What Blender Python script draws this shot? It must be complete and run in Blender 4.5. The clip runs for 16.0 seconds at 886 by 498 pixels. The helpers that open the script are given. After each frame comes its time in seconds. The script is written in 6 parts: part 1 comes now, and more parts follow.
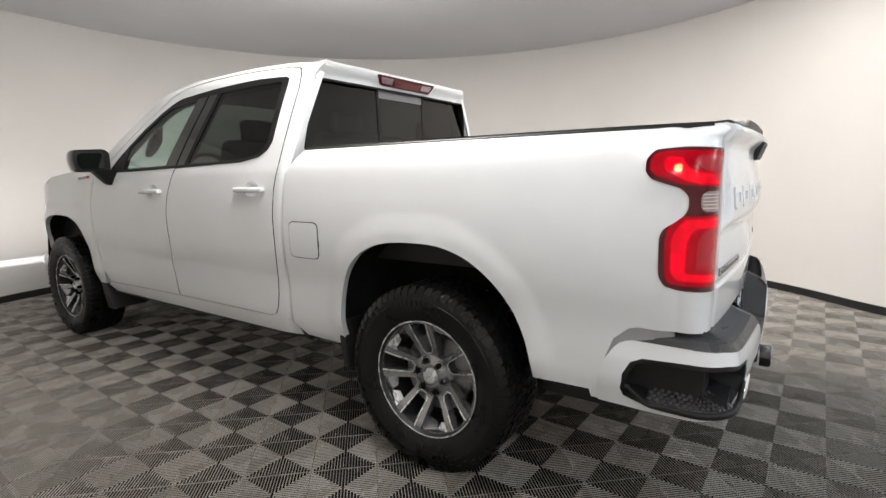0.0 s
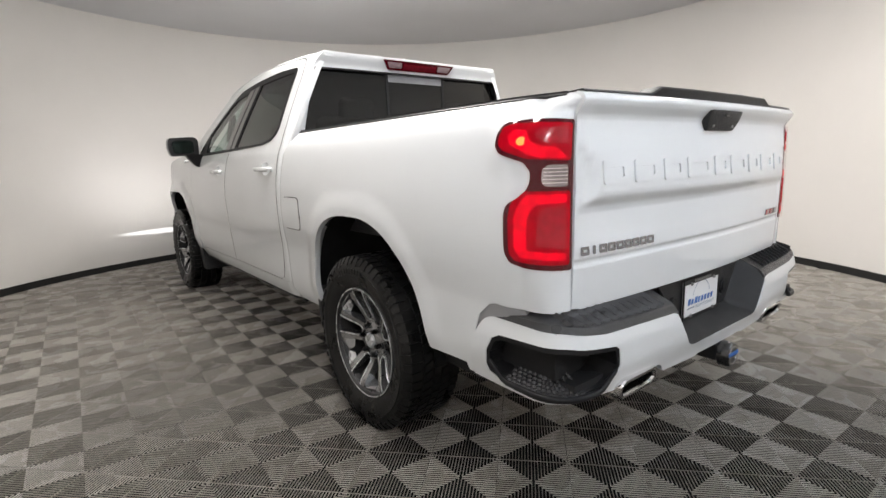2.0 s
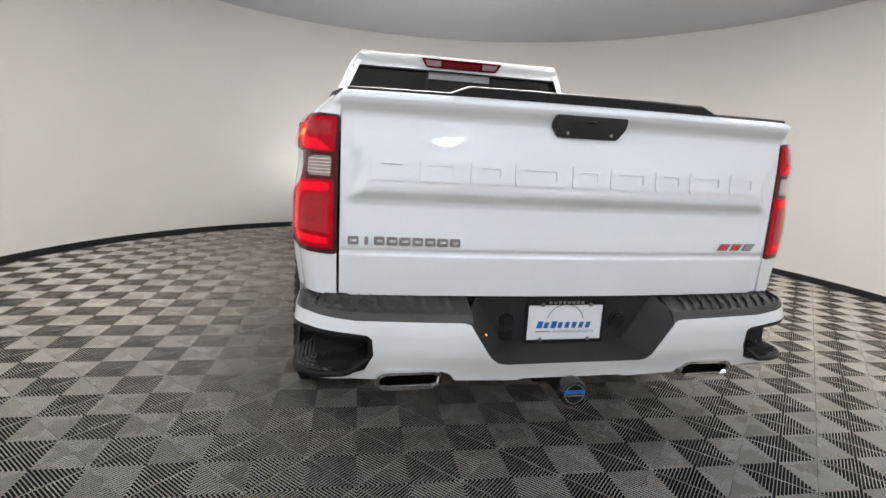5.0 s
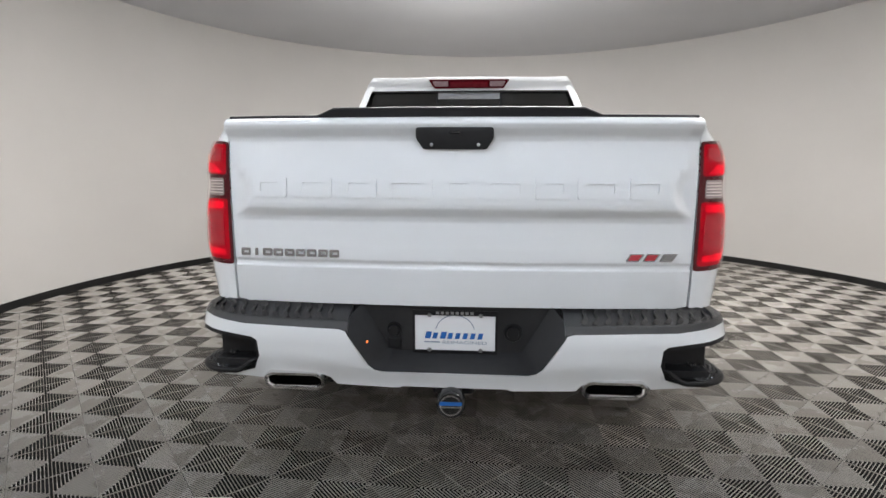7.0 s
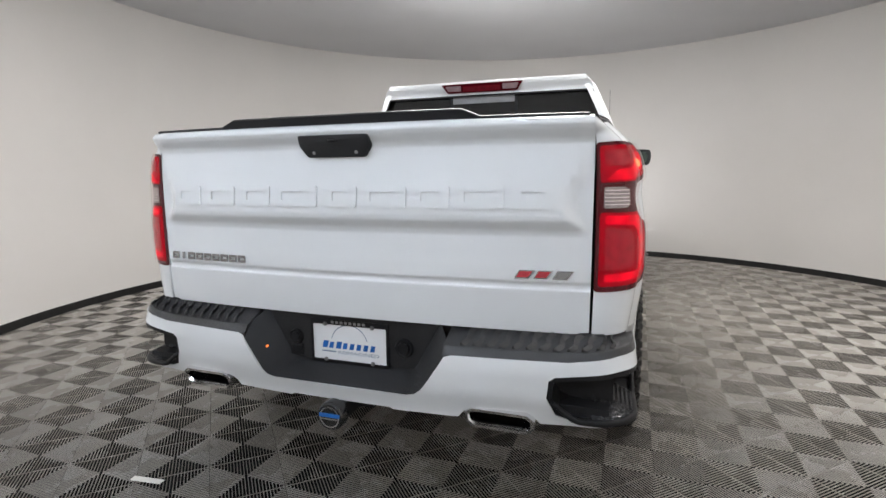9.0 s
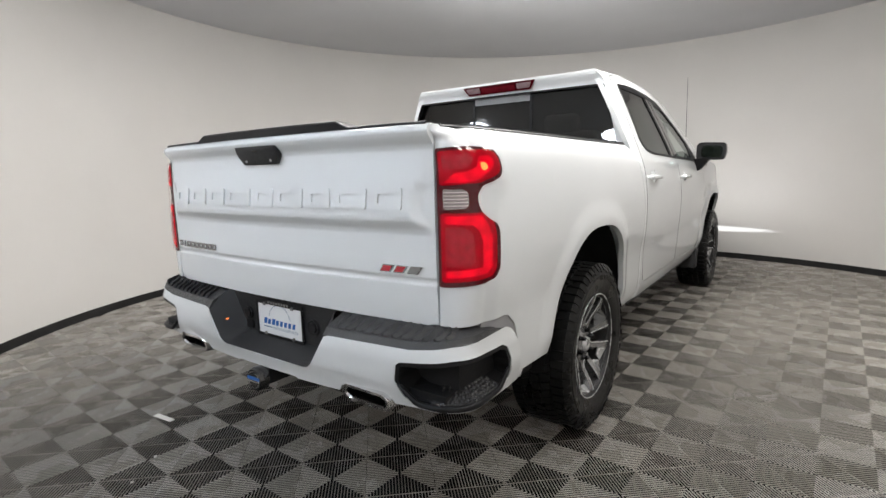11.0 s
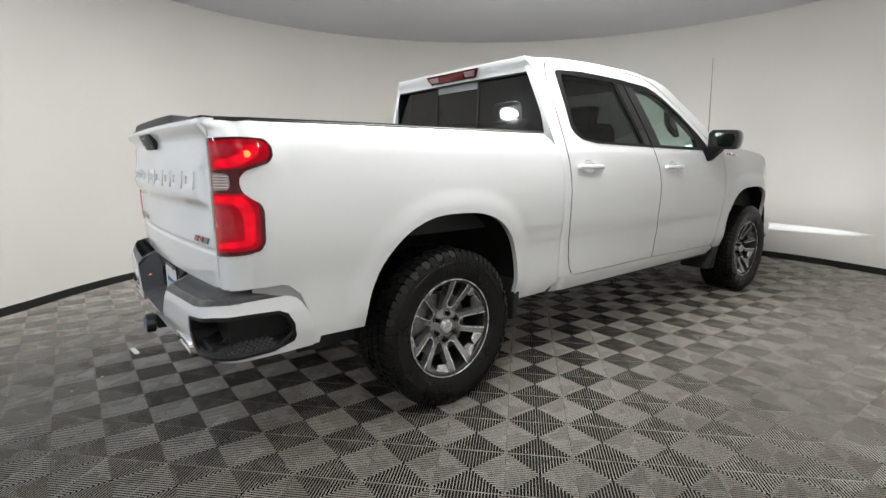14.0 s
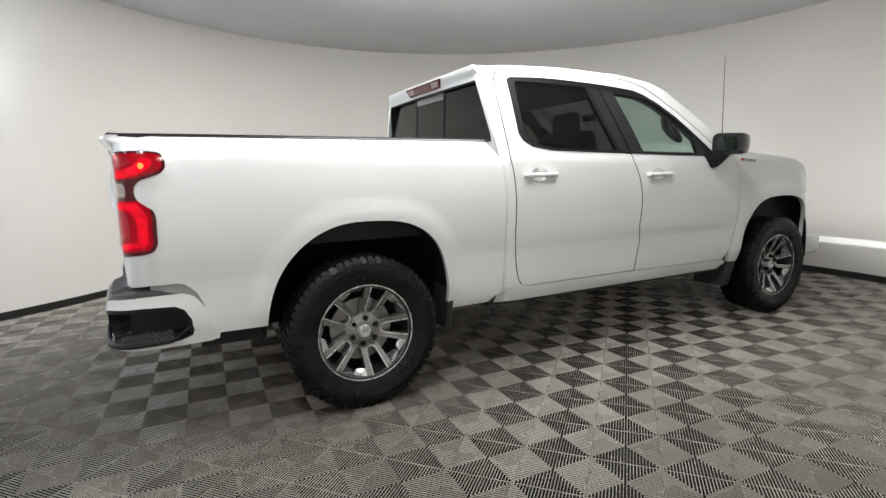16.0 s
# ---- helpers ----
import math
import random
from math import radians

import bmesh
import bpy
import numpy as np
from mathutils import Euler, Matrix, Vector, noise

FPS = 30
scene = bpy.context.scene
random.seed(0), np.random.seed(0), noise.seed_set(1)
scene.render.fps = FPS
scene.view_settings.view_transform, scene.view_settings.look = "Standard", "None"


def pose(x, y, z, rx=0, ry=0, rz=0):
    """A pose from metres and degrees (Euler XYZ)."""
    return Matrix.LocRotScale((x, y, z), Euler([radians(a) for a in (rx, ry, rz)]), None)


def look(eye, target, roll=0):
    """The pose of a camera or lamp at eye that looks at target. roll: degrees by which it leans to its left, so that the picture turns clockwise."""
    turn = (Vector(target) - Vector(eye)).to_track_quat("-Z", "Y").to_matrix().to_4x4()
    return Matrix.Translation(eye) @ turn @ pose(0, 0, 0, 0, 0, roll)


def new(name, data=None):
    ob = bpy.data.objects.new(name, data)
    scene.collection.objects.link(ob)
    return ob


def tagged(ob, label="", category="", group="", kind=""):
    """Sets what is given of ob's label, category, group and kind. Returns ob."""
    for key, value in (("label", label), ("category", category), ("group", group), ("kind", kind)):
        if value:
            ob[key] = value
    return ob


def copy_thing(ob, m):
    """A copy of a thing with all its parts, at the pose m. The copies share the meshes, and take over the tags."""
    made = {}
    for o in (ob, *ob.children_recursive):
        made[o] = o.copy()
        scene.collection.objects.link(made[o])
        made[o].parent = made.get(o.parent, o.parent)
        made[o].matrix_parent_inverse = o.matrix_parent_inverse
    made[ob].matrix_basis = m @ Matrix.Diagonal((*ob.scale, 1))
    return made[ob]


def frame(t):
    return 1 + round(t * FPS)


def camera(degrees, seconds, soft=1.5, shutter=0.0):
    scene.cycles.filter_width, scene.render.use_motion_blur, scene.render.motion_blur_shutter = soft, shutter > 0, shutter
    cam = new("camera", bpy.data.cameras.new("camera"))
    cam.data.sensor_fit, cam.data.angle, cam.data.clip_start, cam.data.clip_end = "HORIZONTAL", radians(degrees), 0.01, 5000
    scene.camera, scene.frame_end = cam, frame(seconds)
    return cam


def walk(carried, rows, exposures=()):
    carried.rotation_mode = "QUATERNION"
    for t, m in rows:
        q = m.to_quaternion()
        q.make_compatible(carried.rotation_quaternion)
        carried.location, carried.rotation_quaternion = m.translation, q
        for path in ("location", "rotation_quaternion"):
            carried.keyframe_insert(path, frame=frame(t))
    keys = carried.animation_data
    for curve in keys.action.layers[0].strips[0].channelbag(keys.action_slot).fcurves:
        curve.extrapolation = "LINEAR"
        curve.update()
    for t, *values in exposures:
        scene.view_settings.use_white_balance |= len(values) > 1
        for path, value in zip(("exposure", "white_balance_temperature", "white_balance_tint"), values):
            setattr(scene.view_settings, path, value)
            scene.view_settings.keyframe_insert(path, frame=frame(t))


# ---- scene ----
cam = camera(82.3, 16.0)
PATH = [
    (0, (-2.727, -1.272, 1.317), (-1.094, -0.156, 1.02), -1.0),
    (0.5, (-2.581, -1.503, 1.29), (-1.081, -0.221, 0.963), -0.5),
    (1, (-2.49, -1.705, 1.286), (-1.102, -0.299, 0.972), -1.6),
    (1.5, (-2.318, -1.868, 1.29), (-0.992, -0.412, 0.937), -1.9),
    (2, (-2.147, -2.067, 1.275), (-0.929, -0.52, 0.924), -1.8),
    (2.5, (-1.96, -2.206, 1.277), (-0.849, -0.586, 0.902), -1.1),
    (3, (-1.766, -2.258, 1.284), (-0.68, -0.615, 0.934), -0.4),
    (3.5, (-1.546, -2.395, 1.28), (-0.582, -0.674, 0.952), -0.5),
    (3.7, (-1.456, -2.452, 1.283), (-0.551, -0.697, 0.961), -0.4),
    (5.8, (-0.496, -2.923, 1.27), (-0.321, -0.971, 0.873), 3.2),
    (6, (-0.398, -2.93, 1.278), (-0.265, -0.974, 0.883), 2.6),
    (6.5, (-0.121, -2.978, 1.294), (-0.13, -1.007, 0.954), 1.5),
    (7, (0.076, -2.952, 1.283), (-0.058, -0.982, 0.97), 0.2),
    (7.5, (0.244, -2.906, 1.302), (-0.059, -0.949, 1.026), -0.3),
    (8, (0.513, -2.905, 1.295), (0.062, -0.973, 1.039), -0.9),
    (8.5, (0.728, -2.807, 1.275), (0.188, -0.901, 1.0), -0.5),
    (9, (0.91, -2.713, 1.287), (0.277, -0.838, 0.997), -0.5),
    (9.2, (1.013, -2.694, 1.284), (0.308, -0.849, 0.972), -0.7),
    (11.3, (1.943, -2.377, 1.301), (0.738, -0.806, 1.018), -1.9),
    (11.5, (1.992, -2.327, 1.295), (0.753, -0.781, 1.023), -2.4),
    (12, (2.134, -2.195, 1.318), (0.796, -0.724, 1.104), -1.7),
    (12.5, (2.411, -2.107, 1.325), (0.971, -0.734, 1.123), -0.7),
    (13, (2.593, -1.966, 1.309), (1.103, -0.653, 1.065), -0.9),
    (13.5, (2.759, -1.787, 1.281), (1.254, -0.503, 0.987), -0.3),
    (14, (2.997, -1.63, 1.294), (1.459, -0.4, 0.947), -0.3),
    (14.5, (3.107, -1.439, 1.281), (1.519, -0.267, 0.953), -0.5),
    (15, (3.206, -1.259, 1.29), (1.561, -0.167, 0.971), -1.4),
    (15.5, (3.419, -1.063, 1.287), (1.707, -0.076, 0.977), -1.5),
    (16, (3.561, -0.842, 1.268), (1.805, 0.067, 0.97), -1.0),
]
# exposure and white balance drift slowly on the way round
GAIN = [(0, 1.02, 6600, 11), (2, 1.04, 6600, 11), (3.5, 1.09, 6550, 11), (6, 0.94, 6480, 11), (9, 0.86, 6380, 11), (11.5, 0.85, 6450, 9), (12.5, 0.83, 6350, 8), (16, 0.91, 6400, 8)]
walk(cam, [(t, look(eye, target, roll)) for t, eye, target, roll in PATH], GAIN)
import mathutils

# ---------------------------------------------------------------- world, lights
world = bpy.data.worlds.new("world")
scene.world = world
world.use_nodes = True
world.node_tree.nodes["Background"].inputs[0].default_value = (0.8, 0.85, 1.0, 1)
world.node_tree.nodes["Background"].inputs[1].default_value = 0.05

ROOM = (0.27, 1.47)     # centre of the round booth
RADIUS = 4.43
CEILING = 3.12


# ---------------------------------------------------------------- materials
def material(name, color, rough=0.5, metal=0.0, coat=0.0, var=0.0, scale=8.0, bump=0.0, bump_scale=60.0,
             rough_var=0.0, spec=0.5, emit=None, emit_power=0.0, fine=0.0):
    """Principled surface with stains at one scale, grain at another and a fine relief."""
    m = bpy.data.materials.new(name)
    m.use_nodes = True
    nt = m.node_tree
    b = nt.nodes["Principled BSDF"]
    b.inputs["Base Color"].default_value = (*color, 1)
    b.inputs["Roughness"].default_value = rough
    b.inputs["Metallic"].default_value = metal
    b.inputs["Coat Weight"].default_value = coat
    b.inputs["Coat Roughness"].default_value = 0.018
    b.inputs["Specular IOR Level"].default_value = spec
    tc = nt.nodes.new("ShaderNodeTexCoord")
    if var or rough_var or fine:
        n1 = nt.nodes.new("ShaderNodeTexNoise")
        n1.inputs["Scale"].default_value = scale
        n1.inputs["Detail"].default_value = 6
        nt.links.new(tc.outputs["Object"], n1.inputs["Vector"])
        n2 = nt.nodes.new("ShaderNodeTexNoise")
        n2.inputs["Scale"].default_value = scale * 14
        n2.inputs["Detail"].default_value = 3
        nt.links.new(tc.outputs["Object"], n2.inputs["Vector"])
        mixv = nt.nodes.new("ShaderNodeMath")
        mixv.operation = "MULTIPLY_ADD"
        nt.links.new(n2.outputs["Fac"], mixv.inputs[0])
        mixv.inputs[1].default_value = fine
        nt.links.new(n1.outputs["Fac"], mixv.inputs[2])
        if var:
            ramp = nt.nodes.new("ShaderNodeMapRange")
            ramp.inputs["From Min"].default_value = 0.3
            ramp.inputs["From Max"].default_value = 0.7 + fine
            ramp.inputs["To Min"].default_value = 1 - var
            ramp.inputs["To Max"].default_value = 1 + var
            nt.links.new(mixv.outputs[0], ramp.inputs["Value"])
            mul = nt.nodes.new("ShaderNodeVectorMath")
            mul.operation = "SCALE"
            mul.inputs[0].default_value = color
            nt.links.new(ramp.outputs[0], mul.inputs["Scale"])
            nt.links.new(mul.outputs[0], b.inputs["Base Color"])
        if rough_var:
            rr = nt.nodes.new("ShaderNodeMapRange")
            rr.inputs["From Min"].default_value = 0.3
            rr.inputs["From Max"].default_value = 0.7
            rr.inputs["To Min"].default_value = max(0.02, rough - rough_var)
            rr.inputs["To Max"].default_value = min(1, rough + rough_var)
            nt.links.new(n1.outputs["Fac"], rr.inputs["Value"])
            nt.links.new(rr.outputs[0], b.inputs["Roughness"])
    if bump:
        nb = nt.nodes.new("ShaderNodeTexNoise")
        nb.inputs["Scale"].default_value = bump_scale
        nb.inputs["Detail"].default_value = 4
        nt.links.new(tc.outputs["Object"], nb.inputs["Vector"])
        bp = nt.nodes.new("ShaderNodeBump")
        bp.inputs["Strength"].default_value = bump
        bp.inputs["Distance"].default_value = 0.002
        nt.links.new(nb.outputs["Fac"], bp.inputs["Height"])
        nt.links.new(bp.outputs[0], b.inputs["Normal"])
    if emit:
        b.inputs["Emission Color"].default_value = (*emit, 1)
        b.inputs["Emission Strength"].default_value = emit_power
    return m


def glass_material(name, tint, rough=0.0, base=0.055):
    """Thin tinted pane: what is behind shows through the tint, gloss by Fresnel."""
    m = bpy.data.materials.new(name)
    m.use_nodes = True
    nt = m.node_tree
    nt.nodes.remove(nt.nodes["Principled BSDF"])
    out = nt.nodes["Material Output"]
    tr = nt.nodes.new("ShaderNodeBsdfTransparent")
    tr.inputs[0].default_value = (*tint, 1)
    gl = nt.nodes.new("ShaderNodeBsdfGlossy")
    gl.inputs["Roughness"].default_value = rough
    lw = nt.nodes.new("ShaderNodeLayerWeight")
    lw.inputs["Blend"].default_value = 0.5
    pw = nt.nodes.new("ShaderNodeMath")
    pw.operation = "POWER"
    pw.inputs[1].default_value = 4.5
    nt.links.new(lw.outputs["Facing"], pw.inputs[0])
    fr = nt.nodes.new("ShaderNodeMath")
    fr.operation = "MULTIPLY_ADD"
    fr.inputs[1].default_value = 0.90
    fr.inputs[2].default_value = base
    nt.links.new(pw.outputs[0], fr.inputs[0])
    mx = nt.nodes.new("ShaderNodeMixShader")
    nt.links.new(fr.outputs[0], mx.inputs[0])
    nt.links.new(tr.outputs[0], mx.inputs[1])
    nt.links.new(gl.outputs[0], mx.inputs[2])
    nt.links.new(mx.outputs[0], out.inputs["Surface"])
    return m


PAINT = material("white_paint", (0.74, 0.76, 0.77), 0.5, coat=1.0, var=0.015, scale=2.0, spec=0.25)
BLACK_PLASTIC = material("textured_black_plastic", (0.024, 0.024, 0.025), 0.45, spec=0.25, var=0.25, scale=12, bump=0.5, bump_scale=700, rough_var=0.08, fine=0.3)
BLACK_GLOSS = material("gloss_black", (0.012, 0.012, 0.013), 0.16, coat=0.6, var=0.1)
BLACK_TRIM = material("black_trim", (0.011, 0.011, 0.012), 0.42, spec=0.22, var=0.2, bump=0.2, bump_scale=400)
LINER = material("wheel_liner", (0.010, 0.010, 0.010), 0.9, var=0.4, scale=9, bump=0.6, bump_scale=120, fine=0.4, spec=0.1)
GAP = material("panel_gap", (0.008, 0.008, 0.008), 0.9, spec=0.05, var=0.2)
UNDER = material("underbody", (0.014, 0.014, 0.015), 0.6, spec=0.25, var=0.4, scale=7, bump=0.4, bump_scale=60, fine=0.4)
RUBBER = material("tyre_rubber", (0.008, 0.008, 0.008), 0.33, spec=0.26, var=0.35, scale=9, bump=0.35, bump_scale=180, rough_var=0.12, fine=0.4)
RIM_GREY = material("painted_grey_alloy", (0.30, 0.303, 0.31), 0.22, metal=0.75, coat=0.4, var=0.1, scale=10)
BARREL = material("dark_rim_barrel", (0.02, 0.02, 0.021), 0.5, metal=0.3, var=0.2)
BLACK_CHROME = material("black_chrome", (0.05, 0.05, 0.052), 0.12, metal=1.0)
RIM_CUT = material("machined_alloy", (0.66, 0.67, 0.68), 0.28, metal=0.6, var=0.06, scale=20, rough_var=0.06)
CHROME = material("chrome", (0.78, 0.78, 0.79), 0.08, metal=1.0, rough_var=0.04, scale=20)
STEEL = material("dull_steel", (0.3, 0.3, 0.3), 0.4, metal=1.0, var=0.2)


def lamp_material(name, color, low, high, scale):
    """A lit red lens whose glow is uneven, as behind ribbed optics."""
    m = material(name, color, 0.14, spec=0.04, coat=0.03, var=0.25, scale=14)
    nt = m.node_tree
    b = nt.nodes["Principled BSDF"]
    b.inputs["Emission Color"].default_value = (1.0, 0.0, 0.018, 1)
    tc = nt.nodes.new("ShaderNodeTexCoord")
    no = nt.nodes.new("ShaderNodeTexNoise")
    no.inputs["Scale"].default_value = scale
    no.inputs["Detail"].default_value = 1
    nt.links.new(tc.outputs["Object"], no.inputs["Vector"])
    mr = nt.nodes.new("ShaderNodeMapRange")
    for key, val in (("From Min", 0.36), ("From Max", 0.64), ("To Min", low), ("To Max", high)):
        mr.inputs[key].default_value = val
    nt.links.new(no.outputs["Fac"], mr.inputs["Value"])
    nt.links.new(mr.outputs[0], b.inputs["Emission Strength"])
    return m


COVER = glass_material("clear_cover", (1.0, 0.95, 0.95), base=0.012)
RED_LENS = lamp_material("red_lens", (0.20, 0.0008, 0.005), 0.07, 0.13, 30)
RED_GLOW = lamp_material("lit_red_lens", (0.30, 0.001, 0.006), 0.27, 0.46, 30)
RED_OPTIC = material("clear_red_optic", (0.16, 0.002, 0.010), 0.22, coat=0.3, spec=0.3, var=0.4, scale=45, emit=(1.0, 0.0, 0.02), emit_power=0.10)
BRAKE_LENS = material("unlit_red_lens", (0.13, 0.006, 0.012), 0.10, coat=0.5, var=0.2, scale=30)
RED_DARK = material("dark_red_lens", (0.035, 0.001, 0.004), 0.10, coat=0.35, spec=0.2, var=0.15, emit=(0.8, 0.0, 0.02), emit_power=0.015)
CLEAR_LENS = material("clear_lens", (0.34, 0.33, 0.33), 0.08, metal=0.9, coat=1.0, var=0.2, scale=25, rough_var=0.05)
AMBER = material("amber_marker", (0.8, 0.2, 0.03), 0.3, emit=(1.0, 0.22, 0.05), emit_power=0.8)
PLATE_WHITE = material("plate_white", (0.78, 0.79, 0.8), 0.35, var=0.02)
PLATE_BLUE = material("plate_blue", (0.01, 0.12, 0.42), 0.4, var=0.05)
PLATE_GREY = material("plate_grey", (0.25, 0.3, 0.38), 0.4, var=0.05)
BADGE_RED = material("badge_red", (0.45, 0.015, 0.03), 0.25, coat=0.8, var=0.05)
SEAT = material("seat_cloth", (0.02, 0.02, 0.021), 0.8, var=0.25, bump=0.4, bump_scale=300)
INTERIOR = material("interior_plastic", (0.03, 0.03, 0.031), 0.6, var=0.2, bump=0.3, bump_scale=300)
GLASS_DARK = glass_material("privacy_glass", (0.10, 0.105, 0.10))
GLASS_REAR = glass_material("rear_privacy_glass", (0.13, 0.13, 0.125))
GLASS_CLEAR = glass_material("front_glass", (0.62, 0.72, 0.68))
WALL_WHITE = material("booth_wall_paint", (0.66, 0.638, 0.61), 0.5, var=0.035, scale=1.1, bump=0.08, bump_scale=30, rough_var=0.06, fine=0.15)
CEIL_GREY = material("booth_ceiling_paint", (0.66, 0.66, 0.68), 0.8, var=0.03, scale=1.0, bump=0.1, bump_scale=80)
BASE_BLACK = material("baseboard_rubber", (0.012, 0.012, 0.012), 0.45, var=0.3)
LAMP_GLOW = material("lamp_diffuser", (0.9, 0.9, 0.9), 0.4, emit=(0.82, 0.90, 1.0), emit_power=38.0)
TREAD = material("grip_plastic", (0.035, 0.035, 0.037), 0.25, var=0.2, scale=30)
PAD = material("step_pad_plastic", (0.030, 0.030, 0.031), 0.34, spec=0.5, var=0.25, scale=12, bump=0.5, bump_scale=700, rough_var=0.08, fine=0.3)
BADGE_GREY = material("smoked_chrome", (0.30, 0.30, 0.31), 0.18, metal=1.0, var=0.05)
HEADLINER = material("headliner_cloth", (0.25, 0.25, 0.25), 0.9, var=0.05)
FILLER = material("grey_filler", (0.32, 0.32, 0.325), 0.4, var=0.1)
# body colour of the bed side's fold, darkened to stand for its shade
SHADED_FOLD = material("shaded_fold", (0.30, 0.30, 0.305), 0.4, var=0.06)
PAPER = material("paper_label", (0.75, 0.74, 0.70), 0.6, var=0.05, scale=30)
SUBFLOOR = material("dark_subfloor", (0.008, 0.008, 0.008), 0.9, var=0.3, spec=0.1)


def tile_material():
    m = material("grey_tile_plastic", (0.32, 0.298, 0.267), 0.27, var=0.16, scale=5, rough_var=0.06, fine=0.35, spec=1.0)
    nt = m.node_tree
    b = nt.nodes["Principled BSDF"]
    info = nt.nodes.new("ShaderNodeObjectInfo")
    mr = nt.nodes.new("ShaderNodeMapRange")
    mr.inputs["To Min"].default_value = 0.92
    mr.inputs["To Max"].default_value = 1.08
    nt.links.new(info.outputs["Random"], mr.inputs["Value"])
    sc = nt.nodes.new("ShaderNodeVectorMath")
    sc.operation = "SCALE"
    src = b.inputs["Base Color"].links[0].from_socket
    nt.links.new(src, sc.inputs[0])
    nt.links.new(mr.outputs[0], sc.inputs["Scale"])
    nt.links.new(sc.outputs[0], b.inputs["Base Color"])
    return m


TILE = tile_material()


# ---------------------------------------------------------------- mesh tools
def thing(name, label, category, m=Matrix.Identity(4), group="", kind=""):
    ob = new(name)
    ob.empty_display_size = 0.1
    ob.matrix_basis = m
    return tagged(ob, label, category, group, kind)


def part(name, bm, mat, parent=None, label="", smooth=None):
    """Links a bmesh as one mesh object under a thing or a part. smooth: angle in degrees below which edges shade smooth."""
    if smooth is not None:
        for f in bm.faces:
            f.smooth = True
        lim = radians(smooth)
        for e in bm.edges:
            e.smooth = len(e.link_faces) == 2 and e.calc_face_angle(0) < lim
    me = bpy.data.meshes.new(name)
    bm.to_mesh(me)
    bm.free()
    for mm in (mat if isinstance(mat, (list, tuple)) else [mat]):
        me.materials.append(mm)
    ob = new(name, me)
    if parent is not None:
        ob.parent = parent
    return tagged(ob, label)


def box(bm, lo, hi, m=Matrix.Identity(4)):
    """A box between two corners."""
    vs = [bm.verts.new(m @ Vector((x, y, z))) for x in (lo[0], hi[0]) for y in (lo[1], hi[1]) for z in (lo[2], hi[2])]
    for q in ((0, 1, 3, 2), (4, 6, 7, 5), (0, 4, 5, 1), (2, 3, 7, 6), (0, 2, 6, 4), (1, 5, 7, 3)):
        bm.faces.new([vs[i] for i in q])
    return vs


def soft_box(lo, hi, r=0.01, seg=2, m=Matrix.Identity(4)):
    bm = bmesh.new()
    box(bm, lo, hi, m)
    bmesh.ops.recalc_face_normals(bm, faces=bm.faces)
    bmesh.ops.bevel(bm, geom=bm.edges[:], offset=r, segments=seg, affect="EDGES", profile=0.5)
    return bm


def tube(bm, pts, r, seg=10, caps=True):
    """A round rod through points."""
    pts = [Vector(p) for p in pts]
    rings = []
    for i, p in enumerate(pts):
        d = (pts[min(i + 1, len(pts) - 1)] - pts[max(i - 1, 0)]).normalized()
        a = d.orthogonal().normalized()
        if rings:
            a = (ref - d * ref.dot(d)).normalized()
        ref = a
        b = d.cross(a)
        rr = r[i] if isinstance(r, (list, tuple)) else r
        rings.append([bm.verts.new(p + rr * (math.cos(k * math.tau / seg) * a + math.sin(k * math.tau / seg) * b)) for k in range(seg)])
    for q, s in zip(rings, rings[1:]):
        for k in range(seg):
            bm.faces.new((q[k], q[(k + 1) % seg], s[(k + 1) % seg], s[k]))
    if caps:
        bm.faces.new(rings[0][::-1])
        bm.faces.new(rings[-1])


def lathe(profile, seg=48, axis="x", close=False):
    """Turns (radius, along) points about an axis through the origin."""
    bm = bmesh.new()
    rings = []
    for k in range(seg):
        c, s = math.cos(k * math.tau / seg), math.sin(k * math.tau / seg)
        rings.append([bm.verts.new((a, r * c, r * s)) for r, a in profile])
    n = len(profile)
    for k in range(seg):
        p, q = rings[k], rings[(k + 1) % seg]
        for i in range(n - 1 if not close else n):
            j = (i + 1) % n
            bm.faces.new((p[i], p[j], q[j], q[i]))
    bmesh.ops.remove_doubles(bm, verts=bm.verts[:], dist=1e-5)
    bmesh.ops.recalc_face_normals(bm, faces=bm.faces)
    return bm


def curve_fn(points):
    """A smooth function through (x, y) points (monotone cubic)."""
    xs = np.array([p[0] for p in points], float)
    ys = np.array([p[1] for p in points], float)
    h = np.diff(xs)
    d = np.diff(ys) / h
    m = np.zeros(len(xs))
    m[0], m[-1] = d[0], d[-1]
    for i in range(1, len(xs) - 1):
        if d[i - 1] * d[i] > 0:
            w1, w2 = 2 * h[i] + h[i - 1], h[i] + 2 * h[i - 1]
            m[i] = (w1 + w2) / (w1 / d[i - 1] + w2 / d[i])

    def f(x):
        x = min(max(x, xs[0]), xs[-1])
        i = min(max(int(np.searchsorted(xs, x)) - 1, 0), len(h) - 1)
        t = (x - xs[i]) / h[i]
        a, b = 2 * t ** 3 - 3 * t ** 2 + 1, t ** 3 - 2 * t ** 2 + t
        return float(a * ys[i] + b * h[i] * m[i] + (1 - a) * ys[i + 1] + (t ** 3 - t ** 2) * h[i] * m[i + 1])
    return f


def smoothstep(a, b, x):
    t = min(max((x - a) / (b - a), 0), 1)
    return t * t * (3 - 2 * t)


